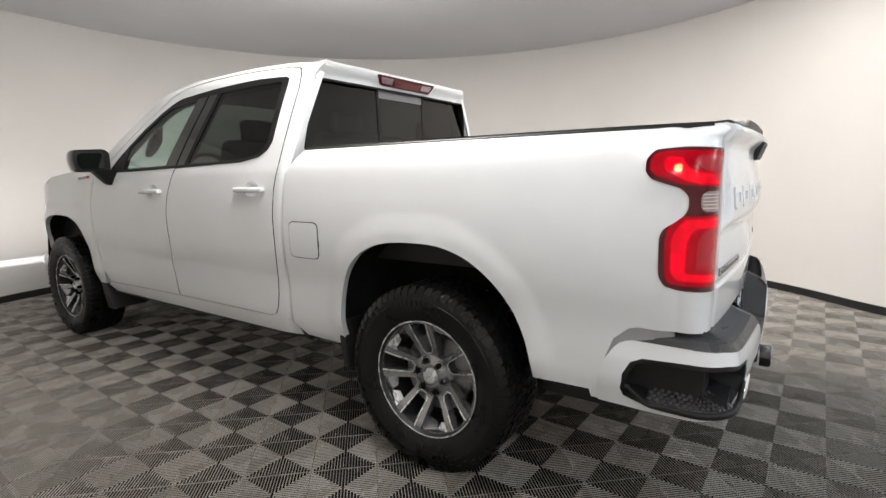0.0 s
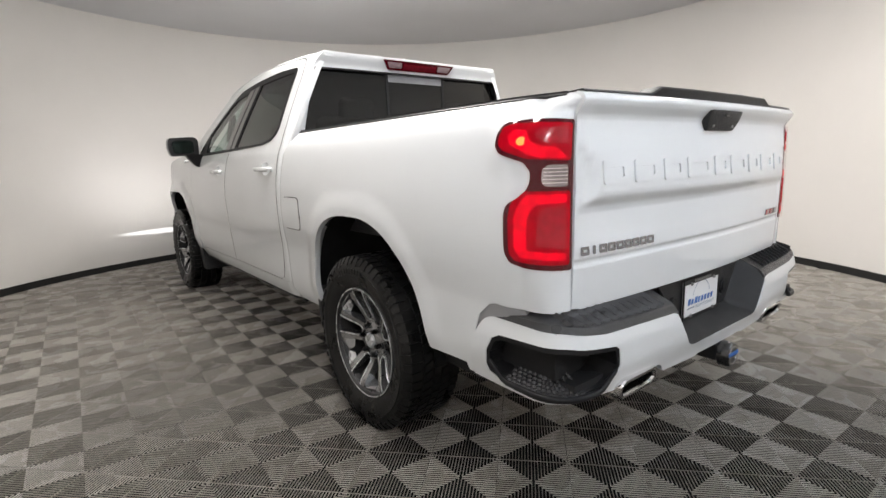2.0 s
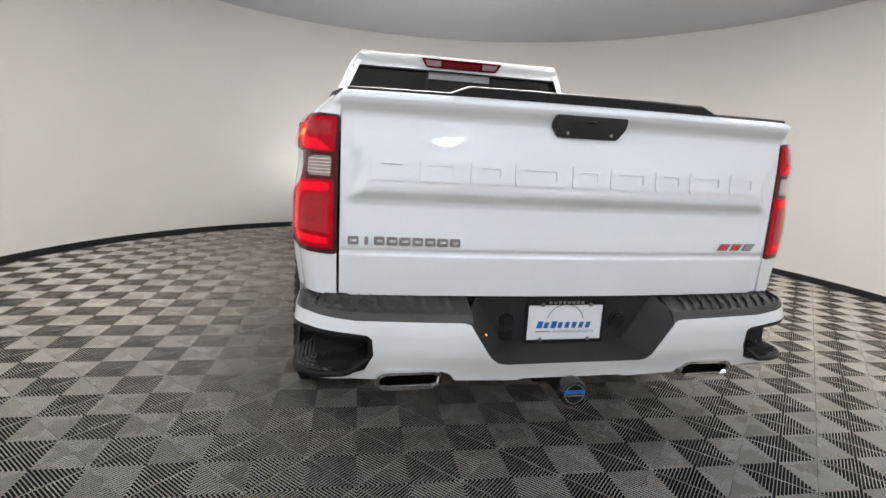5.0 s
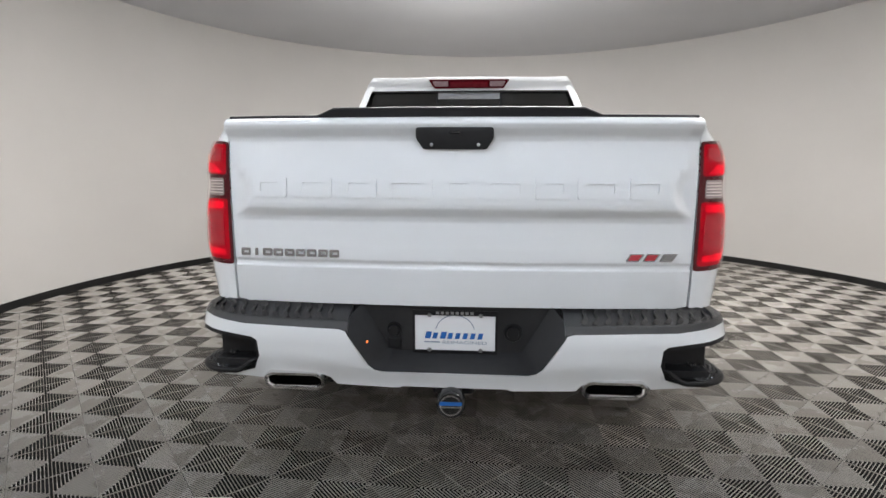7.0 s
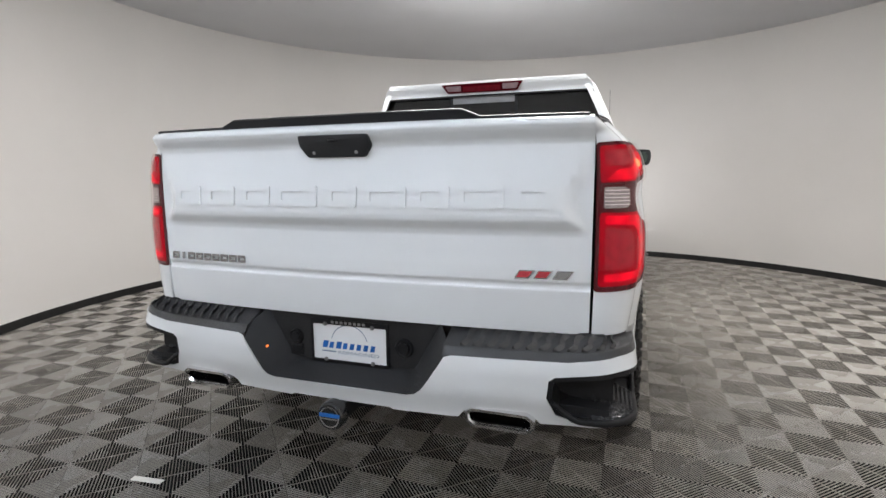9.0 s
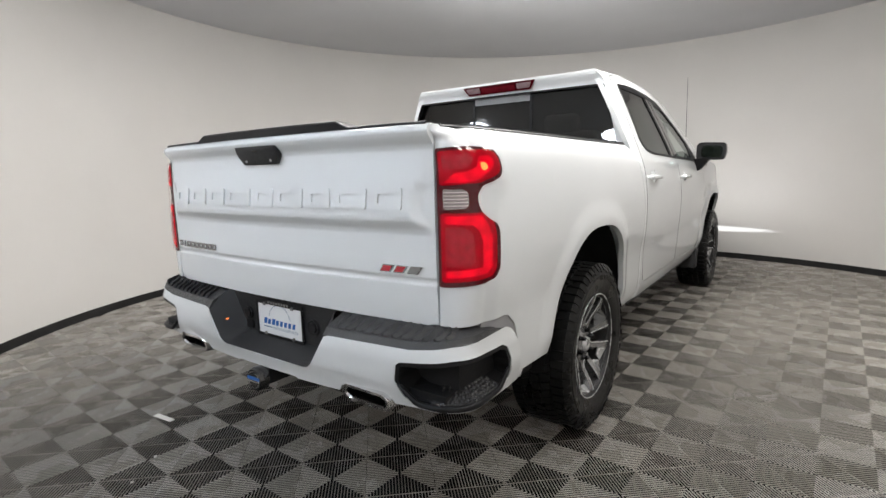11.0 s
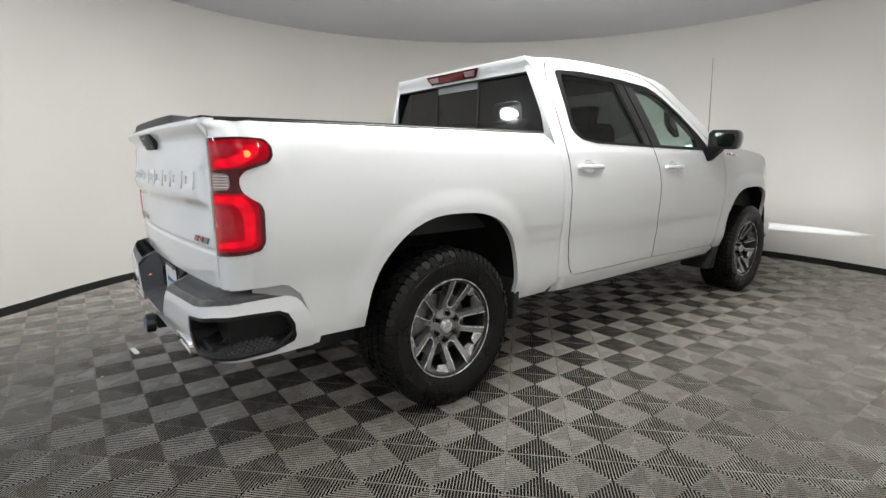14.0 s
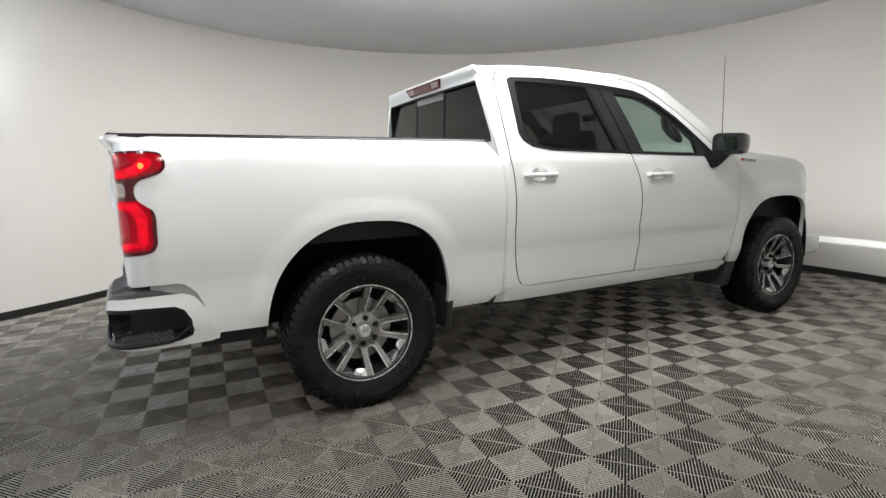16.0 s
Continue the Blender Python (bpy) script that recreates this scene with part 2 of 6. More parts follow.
def rounded(poly, r, n=4):
    """A polygon with its corners rounded; r: one radius, or one for each corner."""
    out = []
    k = len(poly)
    for i, p in enumerate(poly):
        p = Vector(p)
        a, b = Vector(poly[i - 1]), Vector(poly[(i + 1) % k])
        rr = r[i] if isinstance(r, (list, tuple)) else r
        la, lb = (a - p).length, (b - p).length
        rr = min(rr, 0.48 * la, 0.48 * lb)
        if rr < 1e-4:
            out.append(tuple(p))
            continue
        s, e = p + (a - p) * (rr / la), p + (b - p) * (rr / lb)
        for j in range(n + 1):
            t = j / n
            q = s * (1 - t) ** 2 + p * (2 * t * (1 - t)) + e * t ** 2
            out.append(tuple(q))
    return out


def sheet(outer, holes, place, du, dv, thick=0.02, flip=False, lift=0.0, back=False):
    """A panel: the region within outline `outer`, without `holes`, in (u, v), bent over the surface place(u, v), its edges turned in by `thick`.
    Returns a mesh with normals taken from the surface, so that it shades as one smooth skin."""
    loops = [[Vector((p[0], p[1], 0)) for p in outer]] + [[Vector((p[0], p[1], 0)) for p in h] for h in holes]
    flat = [p for lp in loops for p in lp]
    from_tess = tessellate(loops)
    bm = bmesh.new()
    vs = [bm.verts.new(p) for p in flat]
    for t in from_tess:
        if len(set(t)) == 3:
            try:
                bm.faces.new([vs[i] for i in t])
            except ValueError:
                pass
    us, vv = [p.x for p in flat], [p.y for p in flat]
    for lo, hi, step, ax in ((min(us), max(us), du, 0), (min(vv), max(vv), dv, 1)):
        cuts = step if isinstance(step, (list, tuple)) else np.arange(lo + step * 0.51, hi, step)
        for c in cuts:
            co, no = [0, 0, 0], [0, 0, 0]
            co[ax], no[ax] = c, 1
            bmesh.ops.bisect_plane(bm, geom=bm.verts[:] + bm.edges[:] + bm.faces[:], dist=1e-5, plane_co=co, plane_no=no)
    bmesh.ops.dissolve_degenerate(bm, dist=1e-5, edges=bm.edges[:])
    bm.verts.index_update()
    pos, nor = {}, {}
    e = 0.002
    for v in bm.verts:
        u, w = v.co.x, v.co.y
        p = Vector(place(u, w))
        n = (Vector(place(u + e, w)) - Vector(place(u - e, w))).cross(Vector(place(u, w + e)) - Vector(place(u, w - e)))
        n.normalize()
        if flip:
            n = -n
        pos[v.index], nor[v.index] = p + n * lift, n
    verts = [tuple(pos[v.index]) for v in bm.verts]
    norms = [nor[v.index] for v in bm.verts]
    faces, fn = [], []
    for f in bm.faces:
        ids = [v.index for v in f.verts]
        a = sum((((pos[ids[i]] - pos[ids[0]]).cross(pos[ids[i + 1]] - pos[ids[0]])) for i in range(1, len(ids) - 1)), Vector())
        if a.dot(nor[ids[0]]) < 0:
            ids.reverse()
        faces.append(ids)
        fn += [tuple(norms[i]) for i in ids]
    skin = len(faces)
    if thick:
        inner = {}
        for ed in bm.edges:
            if len(ed.link_faces) == 1:
                for v in ed.verts:
                    if v.index not in inner:
                        inner[v.index] = len(verts)
                        verts.append(tuple(pos[v.index] - nor[v.index] * thick))
        fc = {v.index: v for v in bm.verts}
        for ed in bm.edges:
            if len(ed.link_faces) == 1:
                a, b = ed.verts[0].index, ed.verts[1].index
                q = [a, b, inner[b], inner[a]]
                pa = pos[a]
                n = (pos[b] - pa).cross(Vector(verts[inner[b]]) - pa)
                c = sum((pos[v.index] for v in ed.link_faces[0].verts), Vector()) / len(ed.link_faces[0].verts)
                if n.dot(pa - c) < 0:
                    q.reverse()
                    n = -n
                n.normalize()
                faces.append(q)
                fn += [tuple(n)] * 4
        if back:
            for f in bm.faces:
                ids = [v.index for v in f.verts]
                new_ids = []
                for i in ids:
                    if i not in inner:
                        inner[i] = len(verts)
                        verts.append(tuple(pos[i] - nor[i] * thick))
                    new_ids.append(inner[i])
                a = sum((((pos[ids[i]] - pos[ids[0]]).cross(pos[ids[i + 1]] - pos[ids[0]])) for i in range(1, len(ids) - 1)), Vector())
                if a.dot(nor[ids[0]]) > 0:
                    new_ids.reverse()
                    ids = ids[::-1]
                faces.append(new_ids)
                fn += [tuple(-norms[i]) for i in ids]
    bm.free()
    me = bpy.data.meshes.new("panel")
    me.from_pydata(verts, [], faces)
    me.shade_smooth()
    me.normals_split_custom_set(fn)
    me["skin"] = skin
    return me


def panel(name, me, mat, parent, label="", edge=None):
    """Links a sheet under its parent; edge: another material for the turned-in edges."""
    me.name = name
    me.materials.append(mat)
    if edge:
        me.materials.append(edge)
        for p in me.polygons:
            p.material_index = int(p.index >= me["skin"])
    ob = new(name, me)
    ob.parent = parent
    return tagged(ob, label)


def tessellate(loops):
    """Triangles of a polygon with holes, as indices into the joined loops."""

    return mathutils.geometry.tessellate_polygon(loops)


def text_mesh(body, height, depth, width=None, shear=0.0, bevel=0.0):
    """Letters as a mesh in the x-y plane, from the built-in font, scaled to a height and a width."""
    cu = bpy.data.curves.new("letters", "FONT")
    cu.body, cu.size, cu.extrude, cu.shear, cu.bevel_depth = body, 1.0, depth, shear, bevel
    ob = bpy.data.objects.new("letters", cu)
    scene.collection.objects.link(ob)
    bpy.context.view_layer.update()
    me = bpy.data.meshes.new_from_object(ob.evaluated_get(bpy.context.evaluated_depsgraph_get()))
    bpy.data.objects.remove(ob)
    co = np.array([v.co for v in me.vertices])
    lo, hi = co.min(0), co.max(0)
    sy = height / (hi[1] - lo[1])
    sx = (width / (hi[0] - lo[0])) if width else sy
    for v in me.vertices:
        v.co = ((v.co.x - lo[0]) * sx, (v.co.y - lo[1]) * sy, v.co.z)
    return me


# ---------------------------------------------------------------- the round booth
def ring_radius(a):
    """The booth is round, and reaches farther back behind the vehicle."""
    a = abs((a + math.pi) % math.tau - math.pi)
    return RADIUS + 0.85 * (1 - smoothstep(radians(8), radians(44), a))


def ring_point(a, out=0.0):
    """A point on the booth's wall; the angle runs from straight behind the vehicle."""
    r = ring_radius(a) + out
    return ROOM[0] + r * math.sin(a), ROOM[1] - r * math.cos(a)


def ring_band(r0, r1, z0, z1, a0, a1, seg):
    """A curved solid band between two radii and heights."""
    bm = bmesh.new()
    cols = []
    for k in range(seg + 1):
        a = a0 + (a1 - a0) * k / seg
        cols.append([bm.verts.new((*ring_point(a, r), z)) for r, z in ((r0, z0), (r1, z0), (r1, z1), (r0, z1))])
    for p, q in zip(cols, cols[1:]):
        for i in range(4):
            j = (i + 1) % 4
            bm.faces.new((p[i], p[j], q[j], q[i]))
    bm.faces.new(cols[0])
    bm.faces.new(cols[-1][::-1])
    bmesh.ops.recalc_face_normals(bm, faces=bm.faces)
    return bm


A0, A1 = 0.0, math.tau
tagged(part("wall_round", ring_band(0.0, 0.12, 0.0, CEILING + 0.25, A0, A1, 180), WALL_WHITE, smooth=40),
       "smooth white curved booth wall with a soft sheen", "wall", kind="structure")
tagged(part("baseboard", ring_band(-0.012, -0.001, 0.0, 0.075, A0, A1, 180), BASE_BLACK, smooth=40),
       "black rubber baseboard along the curved wall", "baseboard", kind="structure")

# ceiling: a flat round slab
bm = bmesh.new()
top = [bm.verts.new((*ring_point(math.tau * k / 180, -0.004), CEILING)) for k in range(180)]
f = bm.faces.new(top)
ext = bmesh.ops.extrude_face_region(bm, geom=[f])
for v in ext["geom"]:
    if isinstance(v, bmesh.types.BMVert):
        v.co.z += 0.08
bmesh.ops.recalc_face_normals(bm, faces=bm.faces)
tagged(part("ceiling", bm, CEIL_GREY), "flat grey round ceiling of the photo booth", "ceiling", kind="structure")


# ---------------------------------------------------------------- lamps
def dome_lamp(center, toward, r, depth):
    """An oval glowing wall lamp: shallow dome diffuser in a thin white ring, wider than high."""
    m = Matrix.Translation(center) @ Vector(toward).to_track_quat("X", "Z").to_matrix().to_4x4()
    lamp = thing("wall_lamp", "oval white glowing bulkhead lamp mounted on the wall", "lamp", m, "booth lamps")
    flat = Matrix.Diagonal((1, 1, 0.34, 1))
    prof = [(r * math.sin(a), depth * math.cos(a)) for a in np.linspace(0, math.pi / 2, 10)]
    for name, rows, mat, close in (("diffuser", prof, LAMP_GLOW, False), ("lamp_ring", [(r + 0.001, 0.012), (r + 0.02, 0.01), (r + 0.022, -0.01), (r + 0.001, -0.01)], WALL_WHITE, True)):
        bm = lathe(rows, 48, close=close)
        bmesh.ops.transform(bm, matrix=flat, verts=bm.verts)
        part(name, bm, mat, lamp, smooth=60)
    return lamp


for a_lamp, z_lamp in ((radians(-4), 2.2), (radians(-34.5), 2.22)):
    lx, ly = ring_point(a_lamp, -0.012)
    dome_lamp((lx, ly, z_lamp), (ROOM[0] - lx, ROOM[1] - ly, 0), 0.26, 0.04)


def ceiling_light(x, y, r, glow):
    """A round fill light on the ceiling, added out of view to brighten the room."""
    m = pose(x, y, CEILING - 0.002, 0, 90, 0)
    lamp = thing("ceiling_light", "round white glowing fill dome added on the ceiling out of view", "lamp", m, "ceiling lights")
    part("diffuser", lathe([(r * math.sin(a), r * 0.24 * math.cos(a)) for a in np.linspace(0, math.pi / 2, 9)], 40), glow, lamp, smooth=60)
    part("light_ring", lathe([(r + 0.001, 0.012), (r + 0.025, 0.010), (r + 0.03, 0.0), (r + 0.001, 0.0)], 40, close=True), WALL_WHITE, lamp, smooth=30)
    return lamp


PANEL_GLOW = material("fill_diffuser", (0.9, 0.9, 0.9), 0.4, emit=(1.0, 0.965, 0.915), emit_power=16.5)
COOL_GLOW = material("side_fill_diffuser", (0.9, 0.9, 0.9), 0.4, emit=(1.0, 0.97, 0.94), emit_power=21.0)
# added fill over the truck and right rear floor, kept out of view
for lx, ly, lr in ((0.75, 1.45, 0.46), (-0.50, 1.0, 0.46), (0.15, 1.65, 0.40), (0.70, 0.35, 0.40), (2.45, -0.85, 0.30)):
    ceiling_light(lx, ly, lr, PANEL_GLOW)
# smaller unseen fill domes that brighten the truck's flanks
for lx, ly, lr in ((1.72, 1.35, 0.20), (2.10, 0.55, 0.20), (-1.62, -0.12, 0.22), (-1.3, 0.35, 0.22)):
    ceiling_light(lx, ly, lr, COOL_GLOW)


def ceiling_batten(x, y, turn):
    """A long narrow fill light added under the ceiling: a white tray with a rounded diffuser."""
    lamp = thing("ceiling_batten", "long white glowing fill batten added under the ceiling out of view", "lamp", pose(x, y, CEILING, 0, 0, turn), "ceiling lights")
    part("tray", soft_box((-0.29, -0.06, -0.03), (0.29, 0.06, -0.002), 0.008, 2), WALL_WHITE, lamp, smooth=40)
    part("diffuser", soft_box((-0.275, -0.045, -0.055), (0.275, 0.045, -0.0305), 0.02, 3), BATTEN_GLOW, lamp, "glowing diffuser", smooth=50)


BATTEN_GLOW = material("fill_batten_diffuser", (0.9, 0.9, 0.9), 0.4, emit=(0.74, 0.85, 1.0), emit_power=20.0)
# unseen battens behind the truck, added to brighten tailgate and bumper
for lx, ly, turn in ((-0.6, -2.5, 10), (0.35, -2.6, 0), (1.3, -2.25, -24)):
    ceiling_batten(lx, ly, turn)

# fog lamps of the parked truck throw a thin band of light on the wall ahead
for sg in (-1, 1):
    data = bpy.data.lights.new("fog_beam", "SPOT")
    data.energy, data.color, data.spot_size, data.spot_blend, data.shadow_soft_size = 25, (0.93, 0.97, 1.0), radians(86), 0.5, 0.006
    beam = new("fog_beam", data)
    beam.matrix_basis = look((sg * 0.72, 4.76, 0.50), (sg * 0.75, 5.9, 0.41)) @ Matrix.Diagonal((1, 0.045, 1, 1))
    # wide fill spots added at the nose to brighten the wall and floor in front
    data = bpy.data.lights.new("front_fill", "SPOT")
    data.energy, data.color, data.spot_size, data.spot_blend, data.shadow_soft_size = 8, (0.97, 0.98, 1.0), radians(165), 1.0, 0.08
    beam = new("front_fill", data)
    beam.matrix_basis = look((sg * 0.80, 4.80, 0.95), (sg * 1.1, 5.9, 1.15))


# ---------------------------------------------------------------- the pickup truck
# x to its right, y ahead, rear axle over the origin
BASE = 3.745             # wheelbase
HUB_Z = 0.42
truck = thing("pickup_truck", "glossy white four-door pickup truck with lit tail lamps on tiles", "truck")

side_low = curve_fn([(0.40, 0.940), (0.46, 0.972), (0.52, 0.994), (0.60, 1.004), (0.70, 1.008), (0.78, 1.012), (0.84, 1.020), (0.92, 1.030), (1.02, 1.034), (1.10, 1.031),
                     (1.18, 1.022), (1.25, 1.009), (1.31, 0.995), (1.355, 0.980), (1.39, 0.962), (1.42, 0.938), (1.458, 0.898)])
side_cab = curve_fn([(0.40, 0.940), (0.46, 0.968), (0.52, 0.988), (0.60, 0.998), (0.70, 1.002), (0.78, 1.006), (0.84, 1.014), (0.92, 1.020), (1.05, 1.022),
                     (1.15, 1.018), (1.25, 1.008), (1.33, 0.994), (1.38, 0.976), (1.50, 0.930), (1.65, 0.868), (1.80, 0.800), (1.87, 0.764), (1.91, 0.728), (1.94, 0.68)])


def arch_value(y, z, yc, half_w=0.515, floor_z=0.5, rise=0.525):
    """1 on the wheel arch's outline, more outside."""
    h = max(z - floor_z, 0) / rise
    v = (abs((y - yc) / half_w) ** 3 + h ** 2.6) ** (1 / 2.8)
    if yc == 0.0 and y < 0.15:
        # the rear arch falls off more gently towards the bumper
        w = (abs(y / (half_w - 0.015)) ** 2.2 + h ** 2.0) ** (1 / 2.1)
        v += (w - v) * (1 - smoothstep(-0.15, 0.15, y))
    return v


def arch_line(yc, z0, n=40, half_w=0.515, floor_z=0.5, rise=0.525):
    """The arch's outline from its rear foot over the top to its front foot, cut at height z0."""
    out = []
    for k in range(n + 1):
        a = math.pi * k / n
        c, s = math.cos(a), math.sin(a)
        if yc == 0.0 and c > 0:
            y, z = -(half_w - 0.015) * c ** (2 / 2.2), floor_z + rise * abs(s) ** (2 / 2.0)
        else:
            y, z = -half_w * math.copysign(abs(c) ** (2 / 3), c), floor_z + rise * abs(s) ** (2 / 2.6)
        if z > z0 + 0.012:
            out.append((yc + y, z))
    return [(yc - half_w + (0.015 if yc == 0.0 else 0), z0)] + out + [(yc + half_w, z0)]


def flare(y, z, yc, w=0.012):
    v = arch_value(y, z, yc)
    return w * (1 - smoothstep(1.05, 1.24, v)) * smoothstep(0.5, 0.62, z)


CORNER_Y = -0.985        # where the bed side starts to turn the corner

BEND = 0.098              # depth of the turned corner


def bed_width(y, z):
    x = side_low(z) + flare(y, z, 0.0)
    back_off = max(0.0, -0.25 - y)
    x -= 0.022 * (back_off / 0.70) ** 2
    # the rear corner starts to round off ahead of the lamp's waist
    x -= 0.026 * smoothstep(0.90, 1.01, -y) ** 2
    # and swells a little where the lamp's upper lobe sits
    x += 0.014 * smoothstep(0.80, 0.92, -y) * smoothstep(1.20, 1.30, z) * (1 - smoothstep(1.33, 1.46, z))
    # the front edge turns in towards the cab
    x -= 0.028 * smoothstep(0.885, 0.928, y) ** 2
    return x


def bed_place(sgn):
    def f(u, z):
        if u >= CORNER_Y:
            return (sgn * bed_width(u, z), u, z)
        a = min((CORNER_Y - u) / BEND, 1.5)
        b = bed_width(CORNER_Y, z)
        inner = 0.842 if z < 1.40 else 0.842 - 0.1 * (z - 1.40)
        wide = max(b - inner, 0.02)
        lean = 0.012 * smoothstep(1.44, 1.46, z) - 0.026 * smoothstep(1.412, 1.44, z)
        return (sgn * (b - wide * (1 - math.cos(a) ** 0.8)), CORNER_Y - BEND * math.sin(a) + lean, z)
    return f


def cab_width(y, z):
    x = side_cab(z) + flare(y, z, BASE, 0.02)
    # rear corner of the cab
    x -= 0.035 * (1 - smoothstep(0.895, 0.945, y)) ** 1.5
    # taper of the roof towards the front
    x -= 0.05 * smoothstep(1.5, 3.0, z * 0 + y) * smoothstep(1.42, 1.9, z)
    # nose
    ahead = max(0.0, y - 3.95)
    x -= 0.55 * (ahead / 0.75) ** 2.4
    return x


roof_lift = curve_fn([(0.80, 0.0), (0.95, 0.004), (1.13, 0.018), (1.60, 0.034), (2.05, 0.034), (2.35, 0.020), (2.65, 0.006), (3.0, 0.0), (5.0, 0.0)])


def cab_place(sgn):
    return lambda y, z: (sgn * cab_width(y, z), y, z + roof_lift(y) * smoothstep(1.78, 1.94, z))


BED_U0 = CORNER_Y - BEND * 1.5
LIGHT = [(BED_U0 - 0.001, 1.380), (-0.985, 1.385), (-0.905, 1.378), (-0.882, 1.350), (-0.882, 1.308), (-0.905, 1.284), (-0.990, 1.254), (-1.012, 1.228),
         (-1.012, 1.190), (-0.996, 1.160), (-0.945, 1.128), (-0.935, 1.10), (-0.938, 0.975), (-0.955, 0.942), (-0.99, 0.930), (BED_U0 - 0.001, 0.916)]


def build_bed_side(sgn):
    bottom_rear, bottom_front = 0.530, 0.475
    arch = arch_line(0.0, bottom_rear)
    outer = [(BED_U0, 0.775), (-0.99, 0.785), (-0.88, 0.79), (-0.85, 0.782), (-0.80, 0.738), (-0.770, 0.66), (-0.756, 0.60), (-0.745, 0.50), (-0.722, 0.50), (-0.715, 0.530)] + arch[:-1] + \
            [(0.515, 0.47), (0.80, 0.475), (0.86, 0.52), (0.915, 0.54), (0.925, 0.70), (0.928, 1.27), (0.895, 1.335), (0.835, 1.425), (0.82, 1.450), (0.80, 1.458), (BED_U0, 1.458)]
    me = sheet(outer, [], bed_place(sgn), 0.02, 0.02, 0.03, flip=sgn < 0)
    side = panel("bed_side", me, PAINT, truck, "white bed side with a flared wheel arch")
    # black cap on the rail
    cap = sheet(rounded([(-1.045, 1.452), (0.83, 1.447), (0.82, 1.463), (-1.045, 1.466)], 0.003, 2), [],
                lambda u, z: tuple(Vector(bed_place(sgn)(u, min(z, 1.458))) + Vector((0, 0, max(0, z - 1.458)))), 0.06, 0.006, 0.06, flip=sgn < 0, lift=0.004)
    panel("rail_cap", cap, BLACK_TRIM, side, "thin black rail cap")
    bm = bmesh.new()
    rows = []
    for k in range(21):
        y = -1.02 + 1.85 * k / 20
        wide = abs(bed_place(sgn)(y, 1.456)[0]) - 0.004
        rows.append([bm.verts.new((sgn * x, y, z)) for x, z in ((0.80, 1.452), (wide, 1.452), (wide, 1.4625), (wide - 0.006, 1.465), (0.80, 1.465))])
    for p, q in zip(rows, rows[1:]):
        for i in range(5):
            bm.faces.new((p[i], p[(i + 1) % 5], q[(i + 1) % 5], q[i]))
    bm.faces.new(rows[0])
    bm.faces.new(rows[-1][::-1])
    bmesh.ops.recalc_face_normals(bm, faces=bm.faces)
    part("rail_top", bm, BLACK_TRIM, side, "black rail cover")
    return side


sides = {s: build_bed_side(s) for s in (-1, 1)}

# bed floor and inner walls
bm = bmesh.new()
box(bm, (-0.80, -1.04, 0.90), (0.80, 0.84, 0.93))
for s in (-1, 1):
    box(bm, (s * 0.80, -1.04, 0.90), (s * 0.83, 0.84, 1.45))
box(bm, (-0.83, 0.80, 0.90), (0.83, 0.84, 1.43))
bmesh.ops.recalc_face_normals(bm, faces=bm.faces)
part("bed_liner", bm, BLACK_PLASTIC, truck, "black bed liner")

# fuel door on the left side
fuel = sheet(rounded([(0.63, 0.905), (0.838, 0.905), (0.838, 1.083), (0.63, 1.083)], 0.035, 5), [], bed_place(-1), 0.04, 0.04, 0.006, flip=True, lift=0.003)
panel("fuel_door", fuel, PAINT, sides[-1], "white rounded fuel door", GAP)
fg = sheet(rounded([(0.626, 0.901), (0.842, 0.901), (0.842, 1.087), (0.626, 1.087)], 0.038, 5), [], bed_place(-1), 0.04, 0.04, 0.0, flip=True, lift=0.0012)
panel("fuel_door_gap", fg, GAP, sides[-1], "dark gap round the fuel door")
bm = soft_box((-1.036, 0.622, 0.965), (-1.022, 0.638, 1.0), 0.004, 1)
part("fuel_latch", bm, BLACK_PLASTIC, sides[-1], "small black latch notch")


# ---------------------------------------------------------------- tail lamps
def shrink(loop, d):
    """A loop moved inwards by d."""
    cx, cz = sum(p[0] for p in loop) / len(loop), sum(p[1] for p in loop) / len(loop)
    out = []
    n = len(loop)
    for i, p in enumerate(loop):
        a, b = Vector(loop[i - 1]), Vector(loop[(i + 1) % n])
        t = (b - a).normalized()
        nn = Vector((-t.y, t.x))
        if nn.dot(Vector((cx, cz)) - Vector(p)) < 0:
            nn = -nn
        out.append((p[0] + nn.x * d, p[1] + nn.y * d))
    return out


